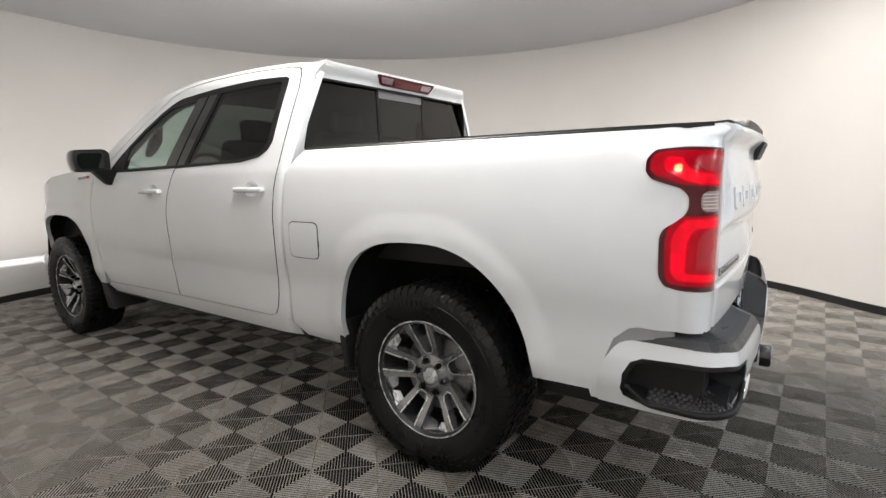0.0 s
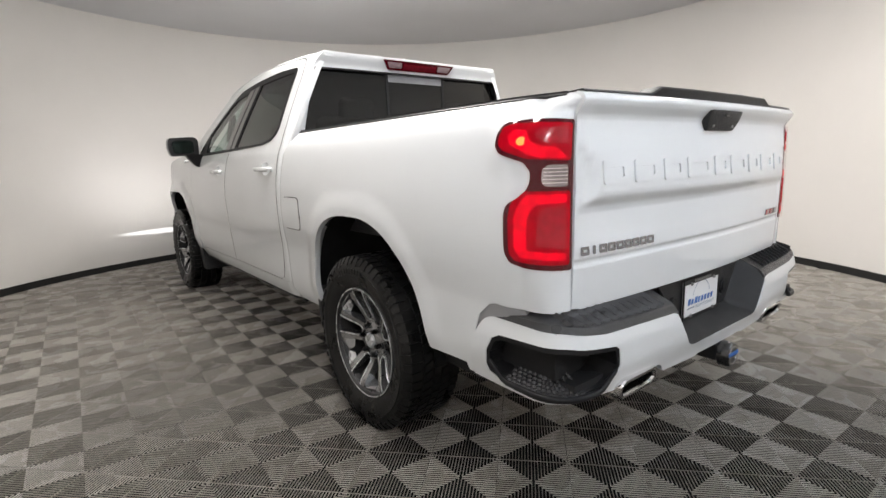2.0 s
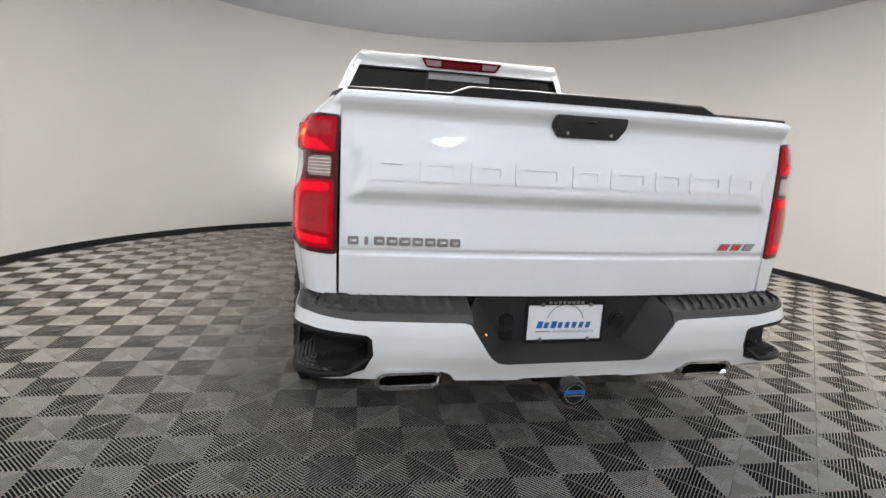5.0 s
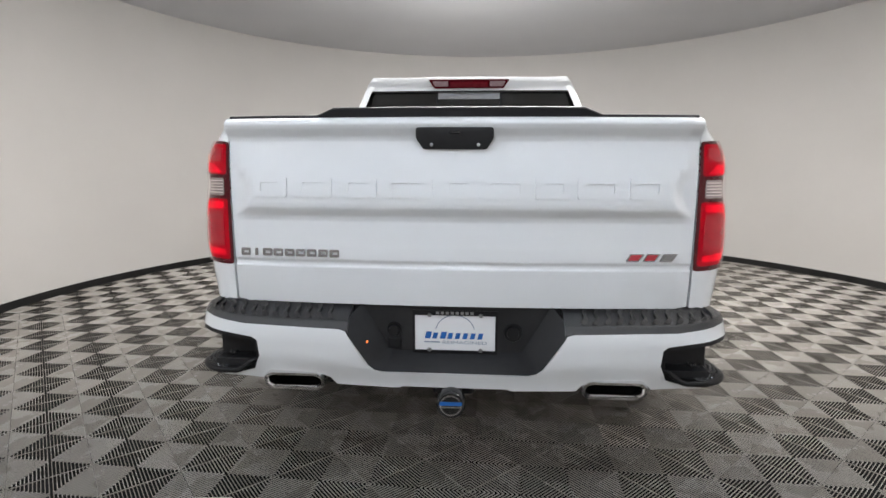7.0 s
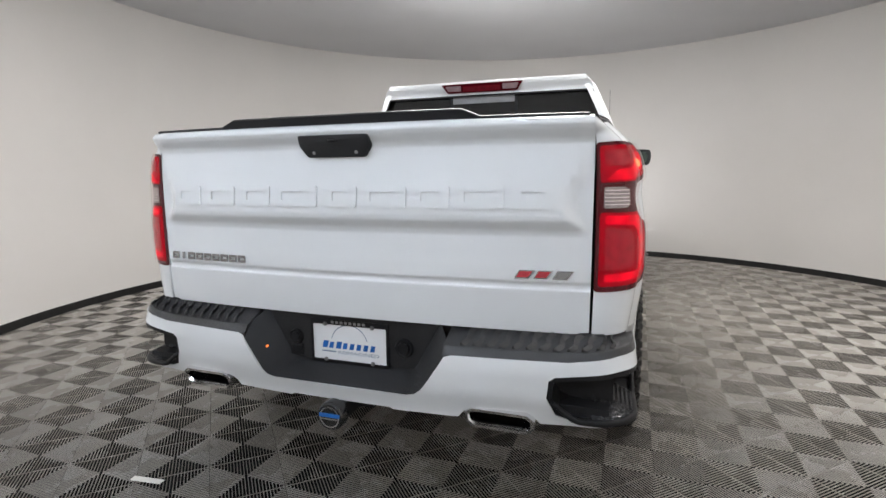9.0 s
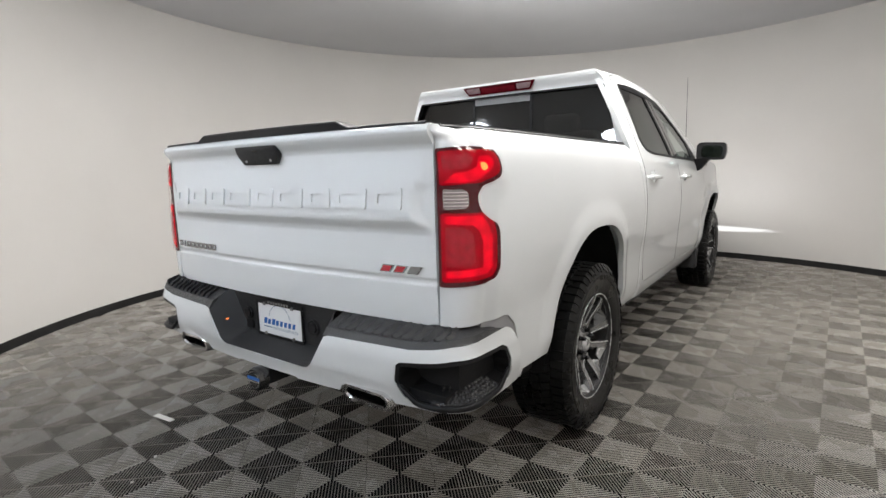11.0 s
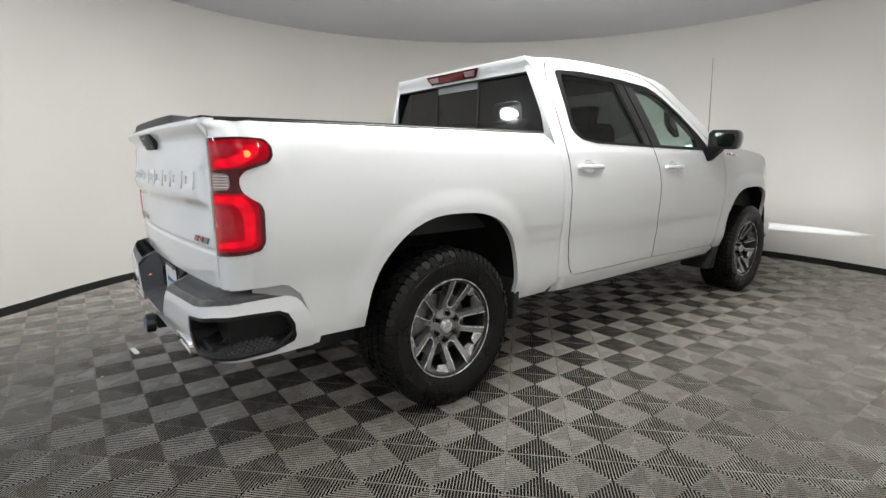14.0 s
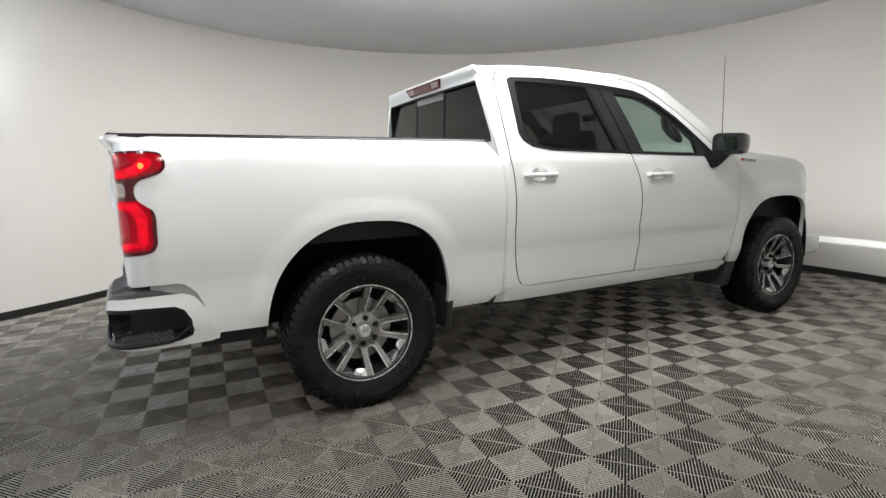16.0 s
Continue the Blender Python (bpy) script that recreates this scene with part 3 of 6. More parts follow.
def build_tail_lamp(sgn):
    pl = bed_place(sgn)
    body = sheet(rounded(LIGHT, 0.012, 3), [], pl, 0.02, 0.02, 0.03, flip=sgn < 0, lift=0.0038)
    lamp = panel("tail_lamp", body, RED_DARK, truck, "tail lamp with dark red housing, glowing red bands and clear reverse lens")
    e0 = BED_U0 + 0.006
    fl = sgn < 0

    def lens(name, loop, mat, lift, own="", r=0.010, thick=0.004):
        return panel(name, sheet(rounded(loop, r, 3), [], pl, 0.02, 0.02, thick, flip=fl, lift=lift), mat, lamp, own)
    lens("upper_lens", [(e0, 1.370), (-0.940, 1.374), (-0.903, 1.364), (-0.896, 1.346), (-0.896, 1.314), (-0.918, 1.294), (-0.995, 1.266), (e0, 1.258)], RED_LENS, 0.0045, "bright red upper lens")
    lens("lower_lens", [(e0, 1.168), (-1.000, 1.168), (-0.958, 1.134), (-0.951, 1.09), (-0.954, 0.975), (-0.970, 0.949), (e0, 0.934)], RED_LENS, 0.0045, "bright red lower lens")
    # glowing bands that follow the outer edge and hook back towards the gate
    e1 = e0 + 0.010
    lens("upper_glow", [(e1 + 0.03, 1.298), (-1.045, 1.302), (-1.005, 1.318), (-0.985, 1.350), (-0.945, 1.354), (-0.930, 1.336), (-0.945, 1.308), (-1.000, 1.278), (-1.045, 1.268), (e1, 1.266)], RED_GLOW, 0.0065, "glowing red band", 0.006, 0.002)
    lens("lower_glow", [(e1, 1.158), (-1.010, 1.158), (-0.980, 1.128), (-0.968, 1.09), (-0.970, 0.985), (-0.990, 0.964), (e1, 0.950),
                        (e1, 0.974), (-1.012, 0.986), (-1.012, 1.08), (-1.022, 1.108), (-1.04, 1.128), (e1, 1.132)], RED_GLOW, 0.0065, "glowing red band", 0.006, 0.002)
    # faceted clear-red optics beside the gate
    lens("upper_optic", [(e1, 1.356), (-1.030, 1.358), (-1.012, 1.340), (-1.050, 1.312), (e1, 1.308)], RED_OPTIC, 0.0075, "clear red faceted optic", 0.006)
    lens("lower_optic", [(e1, 1.122), (-1.062, 1.118), (-1.042, 1.094), (-1.040, 1.000), (e1, 0.988)], RED_OPTIC, 0.0075, "clear red faceted optic", 0.006)
    lens("reverse_lens", [(e0 + 0.008, 1.246), (-1.062, 1.246), (-1.046, 1.232), (-1.046, 1.196), (-1.058, 1.182), (e0 + 0.008, 1.180)], CLEAR_LENS, 0.0045, "clear ribbed reverse lens", 0.006)
    for z in (1.192, 1.203, 1.214, 1.225, 1.236):
        rib = [(e0 + 0.010, z - 0.0012), (-1.050, z - 0.0012), (-1.050, z + 0.0012), (e0 + 0.010, z + 0.0012)]
        panel("lens_rib", sheet(rib, [], pl, 0.02, 0.02, 0.002, flip=fl, lift=0.0065), CHROME, lamp)
    # smooth outer cover over the whole lamp
    cover = panel("outer_cover", sheet(rounded(shrink(LIGHT, 0.004), 0.012, 3), [], pl, 0.02, 0.02, 0.0, flip=fl, lift=0.0115), COVER, lamp, "clear glossy outer cover")
    cover.visible_shadow = False
    bulb = [(-0.975 + 0.013 * math.cos(k * math.tau / 14), 1.318 + 0.013 * math.sin(k * math.tau / 14)) for k in range(14)]
    panel("side_marker", sheet(bulb, [], pl, 0.03, 0.03, 0.004, flip=sgn < 0, lift=0.009), AMBER, lamp, "small lit marker bulb")
    return lamp


for s in (-1, 1):
    build_tail_lamp(s)


# ---------------------------------------------------------------- tailgate
gate_in = curve_fn([(0.76, -1.096), (0.80, -1.100), (0.90, -1.106), (0.915, -1.107), (0.925, -1.101), (0.935, -1.101), (0.945, -1.106), (1.06, -1.100), (1.09, -1.100), (1.105, -1.104), (1.145, -1.128), (1.16, -1.130),
                    (1.20, -1.127), (1.285, -1.117), (1.345, -1.109), (1.375, -1.108), (1.39, -1.112), (1.425, -1.140), (1.438, -1.146), (1.45, -1.140), (1.458, -1.128), (1.463, -1.11)])
gate_out = curve_fn([(0.76, -1.092), (0.80, -1.096), (0.90, -1.102), (0.915, -1.103), (0.925, -1.097), (0.935, -1.097), (0.945, -1.102), (1.06, -1.104), (1.16, -1.106),
                     (1.285, -1.104), (1.345, -1.102), (1.375, -1.101), (1.39, -1.105), (1.425, -1.130), (1.438, -1.136), (1.45, -1.130), (1.458, -1.118), (1.463, -1.10)])


def gate_place(x, z):
    edge = 0.785 + 0.05 * min(abs(z - 1.20) / 0.09, 1.0) ** 2
    k = 1 - smoothstep(edge - 0.035, edge + 0.02, abs(x))
    y = gate_out(z) + k * (gate_in(z) - gate_out(z))
    bow = 0.040 * (abs(x) / 0.85) ** 2 - 0.024
    return (x, y + bow, z)


gate_outline = [(-0.849, 0.775), (0.849, 0.775), (0.850, 0.915), (0.850, 1.40), (0.849, 1.44), (0.845, 1.463), (-0.845, 1.463), (-0.849, 1.44), (-0.850, 1.40), (-0.850, 0.915)]
z_cuts = [0.80, 0.85, 0.90, 0.912, 0.92, 0.93, 0.94, 0.95, 1.0, 1.05, 1.085, 1.095, 1.105, 1.115, 1.125, 1.135, 1.145, 1.152, 1.16, 1.18, 1.22, 1.26, 1.29, 1.33, 1.36, 1.375, 1.383, 1.392, 1.40, 1.41, 1.418, 1.425, 1.432, 1.438, 1.444, 1.45, 1.455, 1.46]
x_cuts = sorted([s * v for s in (-1, 1) for v in (0.12, 0.25, 0.4, 0.55, 0.68, 0.74, 0.76, 0.775, 0.79, 0.80, 0.81, 0.82, 0.835)] + [0.0])
me = sheet(gate_outline, [], gate_place, x_cuts, z_cuts, 0.045, flip=False)
gate = panel("tailgate", me, PAINT, truck, "white tailgate with raised lettering panel")

# closed white ends of the gate
for s in (-1, 1):
    bm = bmesh.new()
    zs = [0.778, 0.85, 0.90, 0.95, 1.05, 1.12, 1.18, 1.25, 1.32] + z_cuts[-16:]
    ring = [bm.verts.new((s * 0.8485, gate_place(0.849, z)[1] + 0.001, z)) for z in zs] + [bm.verts.new((s * 0.8485, -1.05, 1.46)), bm.verts.new((s * 0.8485, -1.05, 0.778))]
    bm.faces.new(ring)
    bmesh.ops.triangulate(bm, faces=bm.faces[:])
    part("gate_end", bm, PAINT, gate)

# dark backing in the seam beside the gate
bm = bmesh.new()
box(bm, (-0.858, -1.06, 0.76), (0.858, -1.03, 1.45))
part("gate_gap", bm, GAP, truck)

# black cap along the gate's top, raised in the middle
bm = bmesh.new()
prof = [(-0.832, 1.462), (-0.65, 1.463), (-0.50, 1.463), (-0.44, 1.488), (-0.2, 1.489), (0.2, 1.489), (0.44, 1.488), (0.50, 1.463), (0.65, 1.463), (0.832, 1.462)]
rows = []
for x, z in prof:
    rows.append([bm.verts.new((x, y + 0.04 * (abs(x) / 0.85) ** 2 - 0.022, zz)) for y, zz in ((-1.118, 1.458), (-1.124, z), (-1.121, z + 0.005), (-1.112, z + 0.008), (-1.045, z + 0.004), (-1.04, 1.456))])
for p, q in zip(rows, rows[1:]):
    for i in range(5):
        bm.faces.new((p[i], q[i], q[i + 1], p[i + 1]))
bmesh.ops.recalc_face_normals(bm, faces=bm.faces)
part("gate_cap", bm, BLACK_TRIM, gate, "black top cap raised in the middle", smooth=35)


# ---------------------------------------------------------------- cab sides, doors, windows
WINDOW = [(1.06, 1.50), (1.085, 1.455), (1.15, 1.418), (1.30, 1.395), (1.90, 1.380), (2.45, 1.364), (2.86, 1.360), (2.895, 1.372), (2.75, 1.512), (2.585, 1.665), (2.44, 1.765), (2.33, 1.815),
          (2.22, 1.838), (1.832, 1.854), (1.339, 1.864), (1.10, 1.858), (1.072, 1.845)]
REAR_DOOR_EDGE = [(1.085, 0.548), (1.045, 0.56), (1.018, 0.60), (1.0, 0.68), (0.982, 0.90), (0.988, 1.10), (0.978, 1.25), (0.965, 1.34), (0.965, 1.60), (0.968, 1.78), (0.985, 1.86), (1.02, 1.895), (1.09, 1.905)]
FRONT_EDGE = [(3.05, 0.53), (3.11, 0.60), (3.16, 0.78), (3.178, 0.95), (3.178, 1.12), (3.15, 1.25), (3.12, 1.345)]
TOP_EDGE = [(2.96, 1.395), (2.80, 1.545), (2.63, 1.70), (2.47, 1.81), (2.35, 1.865), (2.22, 1.89), (1.85, 1.905)]
MID_LOW = [(2.04, 0.545), (2.055, 0.66), (2.075, 0.76), (2.055, 0.87), (2.066, 1.0), (2.066, 1.10), (2.045, 1.21), (2.01, 1.30), (1.985, 1.372)]


def build_cab_side(sgn):
    pl = cab_place(sgn)
    g = 0.0035
    fl = sgn < 0
    cups = [[(y + 0.066 * math.cos(k * math.tau / 24), z + 0.004 + 0.041 * math.sin(k * math.tau / 24)) for k in range(24)] for y, z in ((1.170, 1.243), (2.235, 1.228))]
    # rear door with its window frame, one pressing up to the middle post
    rear_out = [(MID_LOW[0][0] - g, 0.546)] + [(p[0] - g, p[1]) for p in MID_LOW[1:]] + [(1.90, 1.378)] + [p for p in reversed(WINDOW[:4])] + [WINDOW[0]] + [p for p in reversed(WINDOW[13:])] + \
               [(1.85, 1.905)] + REAR_DOOR_EDGE[::-1]
    door = panel("rear_door", sheet(rear_out, [cups[0]], pl, 0.05, 0.03, 0.025, flip=fl), PAINT, truck, "white rear passenger door", GAP)
    front_out = [(p[0] + g, p[1]) for p in reversed(MID_LOW)] + FRONT_EDGE + TOP_EDGE + [(1.853, 1.905), (1.832, 1.854)] + [p for p in reversed(WINDOW[5:13])] + [(2.45, 1.364), (1.99, 1.3765)]
    fdoor = panel("front_door", sheet(front_out, [cups[1]], pl, 0.05, 0.03, 0.025, flip=fl), PAINT, truck, "white front passenger door", GAP)
    # black surround and glass
    inner_rear = rounded([(1.108, 1.50), (1.16, 1.442), (1.32, 1.412), (1.865, 1.40), (1.80, 1.60), (1.735, 1.832), (1.13, 1.84)], [0.03, 0.05, 0.05, 0.02, 0, 0.02, 0.03], 3)
    inner_front = rounded([(2.115, 1.396), (2.70, 1.385), (2.70, 1.53), (2.56, 1.655), (2.42, 1.752), (2.31, 1.795), (2.0, 1.81), (2.06, 1.60)], [0.015, 0.01, 0.01, 0, 0, 0.03, 0.02, 0], 3)
    trim = sheet(WINDOW, [inner_rear, inner_front], pl, 0.08, 0.04, 0.03, flip=fl, lift=-0.004)
    tr = panel("window_trim", trim, BLACK_TRIM, door, "black window surround")
    panel("window_pane", sheet(inner_rear, [], pl, 0.08, 0.04, 0.0, flip=fl, lift=-0.010), GLASS_DARK, door, "dark privacy glass")
    panel("window_pane", sheet(inner_front, [], pl, 0.08, 0.04, 0.0, flip=fl, lift=-0.010), GLASS_CLEAR, fdoor, "lightly tinted green glass")
    # gloss post between the two windows
    post = [(1.885, 1.392), (2.095, 1.390), (2.045, 1.60), (1.985, 1.818), (1.755, 1.828), (1.82, 1.60)]
    panel("door_post", sheet(post, [], pl, 0.06, 0.04, 0.004, flip=fl, lift=0.0), BLACK_GLOSS, door, "gloss black post")
    seam = [(1.975, 1.388), (1.985, 1.388), (1.93, 1.60), (1.866, 1.825), (1.857, 1.825), (1.92, 1.60)]
    panel("post_seam", sheet(seam, [], pl, 0.06, 0.04, 0.0, flip=fl, lift=0.0015), GAP, door)
    # strip along the window's foot
    belt = [(1.06, 1.50), (1.085, 1.455), (1.15, 1.418), (1.30, 1.395), (1.90, 1.380), (2.45, 1.364), (2.89, 1.358), (2.89, 1.372), (2.45, 1.379), (1.90, 1.394), (1.31, 1.409), (1.16, 1.431), (1.10, 1.462), (1.075, 1.505)]
    panel("belt_moulding", sheet(belt, [], pl, 0.08, 0.04, 0.006, flip=fl, lift=0.004), BLACK_TRIM, door)
    # pillar and rear quarter of the cab behind the doors
    quarter = [(0.905, 0.545)] + [(0.905, 1.25), (0.90, 1.45), (0.885, 1.70), (0.880, 1.86), (0.885, 1.938), (1.20, 1.938), (1.20, 1.912), (1.09, 1.912)] + [(p[0] - 0.007, p[1] + (0.006 if p[1] > 1.85 else 0)) for p in reversed(REAR_DOOR_EDGE)] + [(1.08, 0.540)]
    panel("cab_quarter", sheet(quarter, [], pl, 0.03, 0.04, 0.03, flip=fl), PAINT, truck, "white rear quarter of the cab")
    # roof rail over the doors
    rail = [(1.205, 1.912), (1.85, 1.912), (2.22, 1.897), (2.36, 1.871), (2.48, 1.815), (2.64, 1.705), (2.81, 1.55), (2.975, 1.395), (3.12, 1.395), (2.97, 1.55), (2.79, 1.72), (2.61, 1.86), (2.46, 1.92), (2.28, 1.938), (1.205, 1.938)]
    panel("roof_rail", sheet(rail, [], pl, 0.05, 0.02, 0.03, flip=fl), PAINT, truck, "white roof rail and windscreen pillar")
    # sill
    sill = [(0.80, 0.452), (3.02, 0.452), (3.10, 0.50), (3.052, 0.524), (2.04, 0.540), (1.08, 0.542), (0.91, 0.54), (0.86, 0.515)]
    sl = panel("sill", sheet(sill, [], pl, 0.08, 0.02, 0.06, flip=fl), PAINT, truck, "white sill under the doors")
    lip = [(0.79, 0.440), (3.05, 0.440), (3.05, 0.450), (0.79, 0.450)]
    panel("sill_edge", sheet(lip, [], pl, 0.1, 0.02, 0.12, flip=fl, lift=0.004), BLACK_PLASTIC, sl, "black plastic edge")
    clip = [(0.798, 0.452), (0.838, 0.456), (0.866, 0.530), (0.826, 0.534)]
    panel("sill_clip", sheet(clip, [], pl, 0.05, 0.03, 0.03, flip=fl, lift=0.032), BLACK_PLASTIC, sl, "small black guard")
    # front fender
    arch = arch_line(BASE, 0.50, half_w=0.50)
    fender = [(p[0] + 0.006, p[1]) for p in FRONT_EDGE[1:]] + [(3.09, 1.39), (3.30, 1.392), (3.70, 1.365), (3.95, 1.335), (4.10, 1.285), (4.22, 1.20), (4.40, 1.12), (4.66, 1.08), (4.66, 0.52), (4.28, 0.50)] + arch[::-1] + [(3.14, 0.50)]
    fend = panel("front_fender", sheet(fender, [], pl, 0.05, 0.035, 0.03, flip=fl), PAINT, truck, "white front fender with a flared arch")
    # dark inner shell behind the gaps
    shell = [(0.91, 0.56), (3.10, 0.56), (3.14, 1.35), (2.90, 1.35), (1.06, 1.37), (0.92, 1.45)]
    panel("inner_shell", sheet(shell, [], pl, 0.2, 0.06, 0.0, flip=fl, lift=-0.03), GAP, truck, "dark inner door shell")
    # dark trim inside the cab
    lining = [(0.935, 0.60), (3.0, 0.60), (3.0, 1.33), (2.95, 1.36), (2.62, 1.71), (2.40, 1.87), (0.935, 1.89)]
    view = [(1.09, 1.50), (1.12, 1.455), (1.17, 1.43), (1.32, 1.405), (1.90, 1.392), (2.45, 1.378), (2.84, 1.374), (2.70, 1.51), (2.56, 1.64), (2.42, 1.74), (2.31, 1.79), (2.2, 1.81), (1.83, 1.82), (1.34, 1.83), (1.12, 1.83)]
    panel("cabin_trim", sheet(lining, [view], pl, 0.15, 0.08, 0.0, flip=fl, lift=-0.045), INTERIOR, truck, "dark cabin side trim")
    # grab handle inside the windscreen pillar
    loop = rounded([(2.56, 1.70), (2.60, 1.715), (2.72, 1.60), (2.80, 1.50), (2.78, 1.47), (2.66, 1.52), (2.58, 1.58)], 0.03, 4)
    hole = rounded([(2.615, 1.655), (2.70, 1.585), (2.735, 1.535), (2.675, 1.555), (2.615, 1.61)], 0.012, 3)
    panel("grab_handle", sheet(loop, [hole], lambda u, v: (sgn * 0.76, u, v), 0.1, 0.1, 0.03, flip=fl), INTERIOR, truck, "dark grab handle on the windscreen pillar")
    # door handles
    for y, z, own in ((1.170, 1.243, door), (2.235, 1.228, fdoor)):
        x = cab_width(y, z)
        bm = soft_box((-0.125, -0.018, -0.0145), (0.125, 0.018, 0.0145), 0.011, 3)
        for v in bm.verts:
            v.co.y += 0.010 * (v.co.x / 0.125) ** 2 * -1
        mt = Matrix(((0, sgn, 0, sgn * (x + 0.026)), (1, 0, 0, y), (0, 0, 1, z), (0, 0, 0, 1)))
        bmesh.ops.transform(bm, matrix=mt, verts=bm.verts)
        bmesh.ops.recalc_face_normals(bm, faces=bm.faces)
        hd = part("door_handle", bm, PAINT, own, "white grip handle", smooth=50)
        cup = cups[0 if own is door else 1]

        def bowl(u, v, y=y, z=z):
            d = max(0.0, 1 - math.hypot((u - y) / 0.066, (v - z - 0.004) / 0.041) ** 2)
            p = pl(u, v)
            return (p[0] - sgn * 0.026 * d ** 0.7, p[1], p[2])
        panel("handle_recess", sheet(cup, [], bowl, 0.012, 0.010, 0.0, flip=fl), PAINT, own, "white finger recess")
        if own is fdoor:
            bm = bmesh.new()
            bmesh.ops.create_circle(bm, cap_ends=True, radius=0.005, segments=12, matrix=Matrix.Translation((sgn * (x + 0.0475), y + 0.03, z)) @ Matrix.Rotation(sgn * math.pi / 2, 4, "Y"))
            part("key_cylinder", bm, STEEL, own, "small key cylinder")
    # badge on the fender
    for k in range(4):
        yy = 3.20 + 0.05 * k
        bar = [(yy, 1.322 - 0.003 * k), (yy + 0.038, 1.320 - 0.003 * k), (yy + 0.042, 1.340 - 0.003 * k), (yy + 0.006, 1.342 - 0.003 * k)]
        panel("fender_badge", sheet(bar, [], pl, 0.1, 0.1, 0.004, flip=fl, lift=0.006), BADGE_RED if k == 0 else BADGE_GREY, fend, "small red and smoked chrome badge")
    return door, fdoor


doors = {s: build_cab_side(s) for s in (-1, 1)}


# ---------------------------------------------------------------- roof, hood, rear of the cab
roof_line = curve_fn([(0.86, 1.930), (0.92, 1.948), (1.13, 1.975), (1.60, 1.995), (2.0, 1.985), (2.30, 1.945), (2.42, 1.912)])


def roof_place(x, y):
    edge = cab_width(max(y, 1.02), 1.938)
    k = min(abs(x) / edge, 1.0)
    top = roof_line(y)
    return (x, y, top - (top - 1.936 - roof_lift(y) + max(0, y - 2.25) * 0.2) * k ** 3.2)


bm_outline = [(-0.70, 0.865), (0.70, 0.865), (0.685, 1.2), (0.682, 1.8), (0.672, 2.25), (0.655, 2.42), (0.0, 2.46), (-0.655, 2.42), (-0.672, 2.25), (-0.682, 1.8), (-0.685, 1.2)]
me = sheet(bm_outline, [], roof_place, 0.06, 0.06, 0.03)
roof = panel("roof", me, PAINT, truck, "white roof panel with a rear lip")

# windscreen
me = sheet([(-0.66, 0.0), (0.66, 0.0), (0.80, 1.0), (-0.80, 1.0)], [], lambda u, v: (u, 2.47 + 0.82 * v - 0.12 * (u / 0.8) ** 2 * (0.4 + v * 0.6), 1.905 - 0.50 * v - 0.02 * (u / 0.8) ** 2 - 0.03 * math.sin(v * 3.14)), 0.1, 0.1, 0.0)
panel("windscreen", me, GLASS_CLEAR, truck, "clear laminated windscreen")

# hood
hood_line = curve_fn([(3.15, 1.405), (3.4, 1.43), (3.9, 1.40), (4.25, 1.34), (4.5, 1.25), (4.62, 1.12)])


def hood_place(x, y):
    w = cab_width(min(y, 4.6), 1.33)
    k = min(abs(x) / max(w, 0.3), 1.0)
    side_z = 1.385 - 0.35 * max(0, y - 3.75) ** 1.6
    return (x, y, max(hood_line(y) - 0.03 * k ** 2, side_z) + (side_z - hood_line(y)) * smoothstep(0.75, 1.0, k) * (0.8))


me = sheet([(-0.95, 3.16), (0.95, 3.16), (0.95, 3.9), (0.86, 4.25), (0.62, 4.60), (-0.62, 4.60), (-0.86, 4.25), (-0.95, 3.9)], [], hood_place, 0.08, 0.08, 0.03)
panel("hood", me, PAINT, truck, "white engine hood")

# grille and front bumper, seen only as the nose's far side
bm = soft_box((-0.72, 4.50, 0.62), (0.72, 4.68, 1.12), 0.05, 3)
part("grille", bm, BLACK_PLASTIC, truck, "black front grille", smooth=40)
bm = soft_box((-0.90, 4.42, 0.42), (0.90, 4.72, 0.62), 0.06, 3)
part("front_bumper", bm, PAINT, truck, "white front bumper", smooth=40)

# cowl and dash block
bm = soft_box((-0.80, 2.75, 1.10), (0.80, 3.20, 1.36), 0.05, 3)
part("dashboard", bm, INTERIOR, truck, "dark dashboard", smooth=40)


def rear_place(x, z):
    """The cab's rear face, with a slight bow."""
    y = 0.904 - 0.026 * smoothstep(1.46, 1.86, z) - 0.027 * smoothstep(1.84, 1.935, z) + 0.02 * (abs(x) / 0.85) ** 2.5
    return (x, y, z)


def pane_place(x, z):
    """The rear glass stands upright, set in deeper at its top."""
    return (x, 0.898 + 0.016 * (z - 1.455) / 0.39 + 0.02 * (abs(x) / 0.85) ** 2.5, z)


glass_out = rounded([(-0.835, 1.455), (0.835, 1.455), (0.752, 1.845), (-0.752, 1.845)], 0.012, 2)
outer = [(-0.94, 0.60), (0.94, 0.60), (0.957, 1.30), (0.906, 1.46), (0.812, 1.70), (0.766, 1.84), (0.738, 1.89), (0.70, 1.934), (-0.70, 1.934), (-0.738, 1.89), (-0.766, 1.84), (-0.812, 1.70), (-0.906, 1.46), (-0.957, 1.30)]
cab_rear = panel("cab_rear", sheet(outer, [glass_out], rear_place, 0.08, 0.05, 0.03, flip=False), PAINT, truck, "white rear wall of the cab")
pane = panel("rear_window", sheet(glass_out, [], pane_place, 0.08, 0.05, 0.0), GLASS_REAR, cab_rear, "dark tinted rear window with a sliding middle pane")
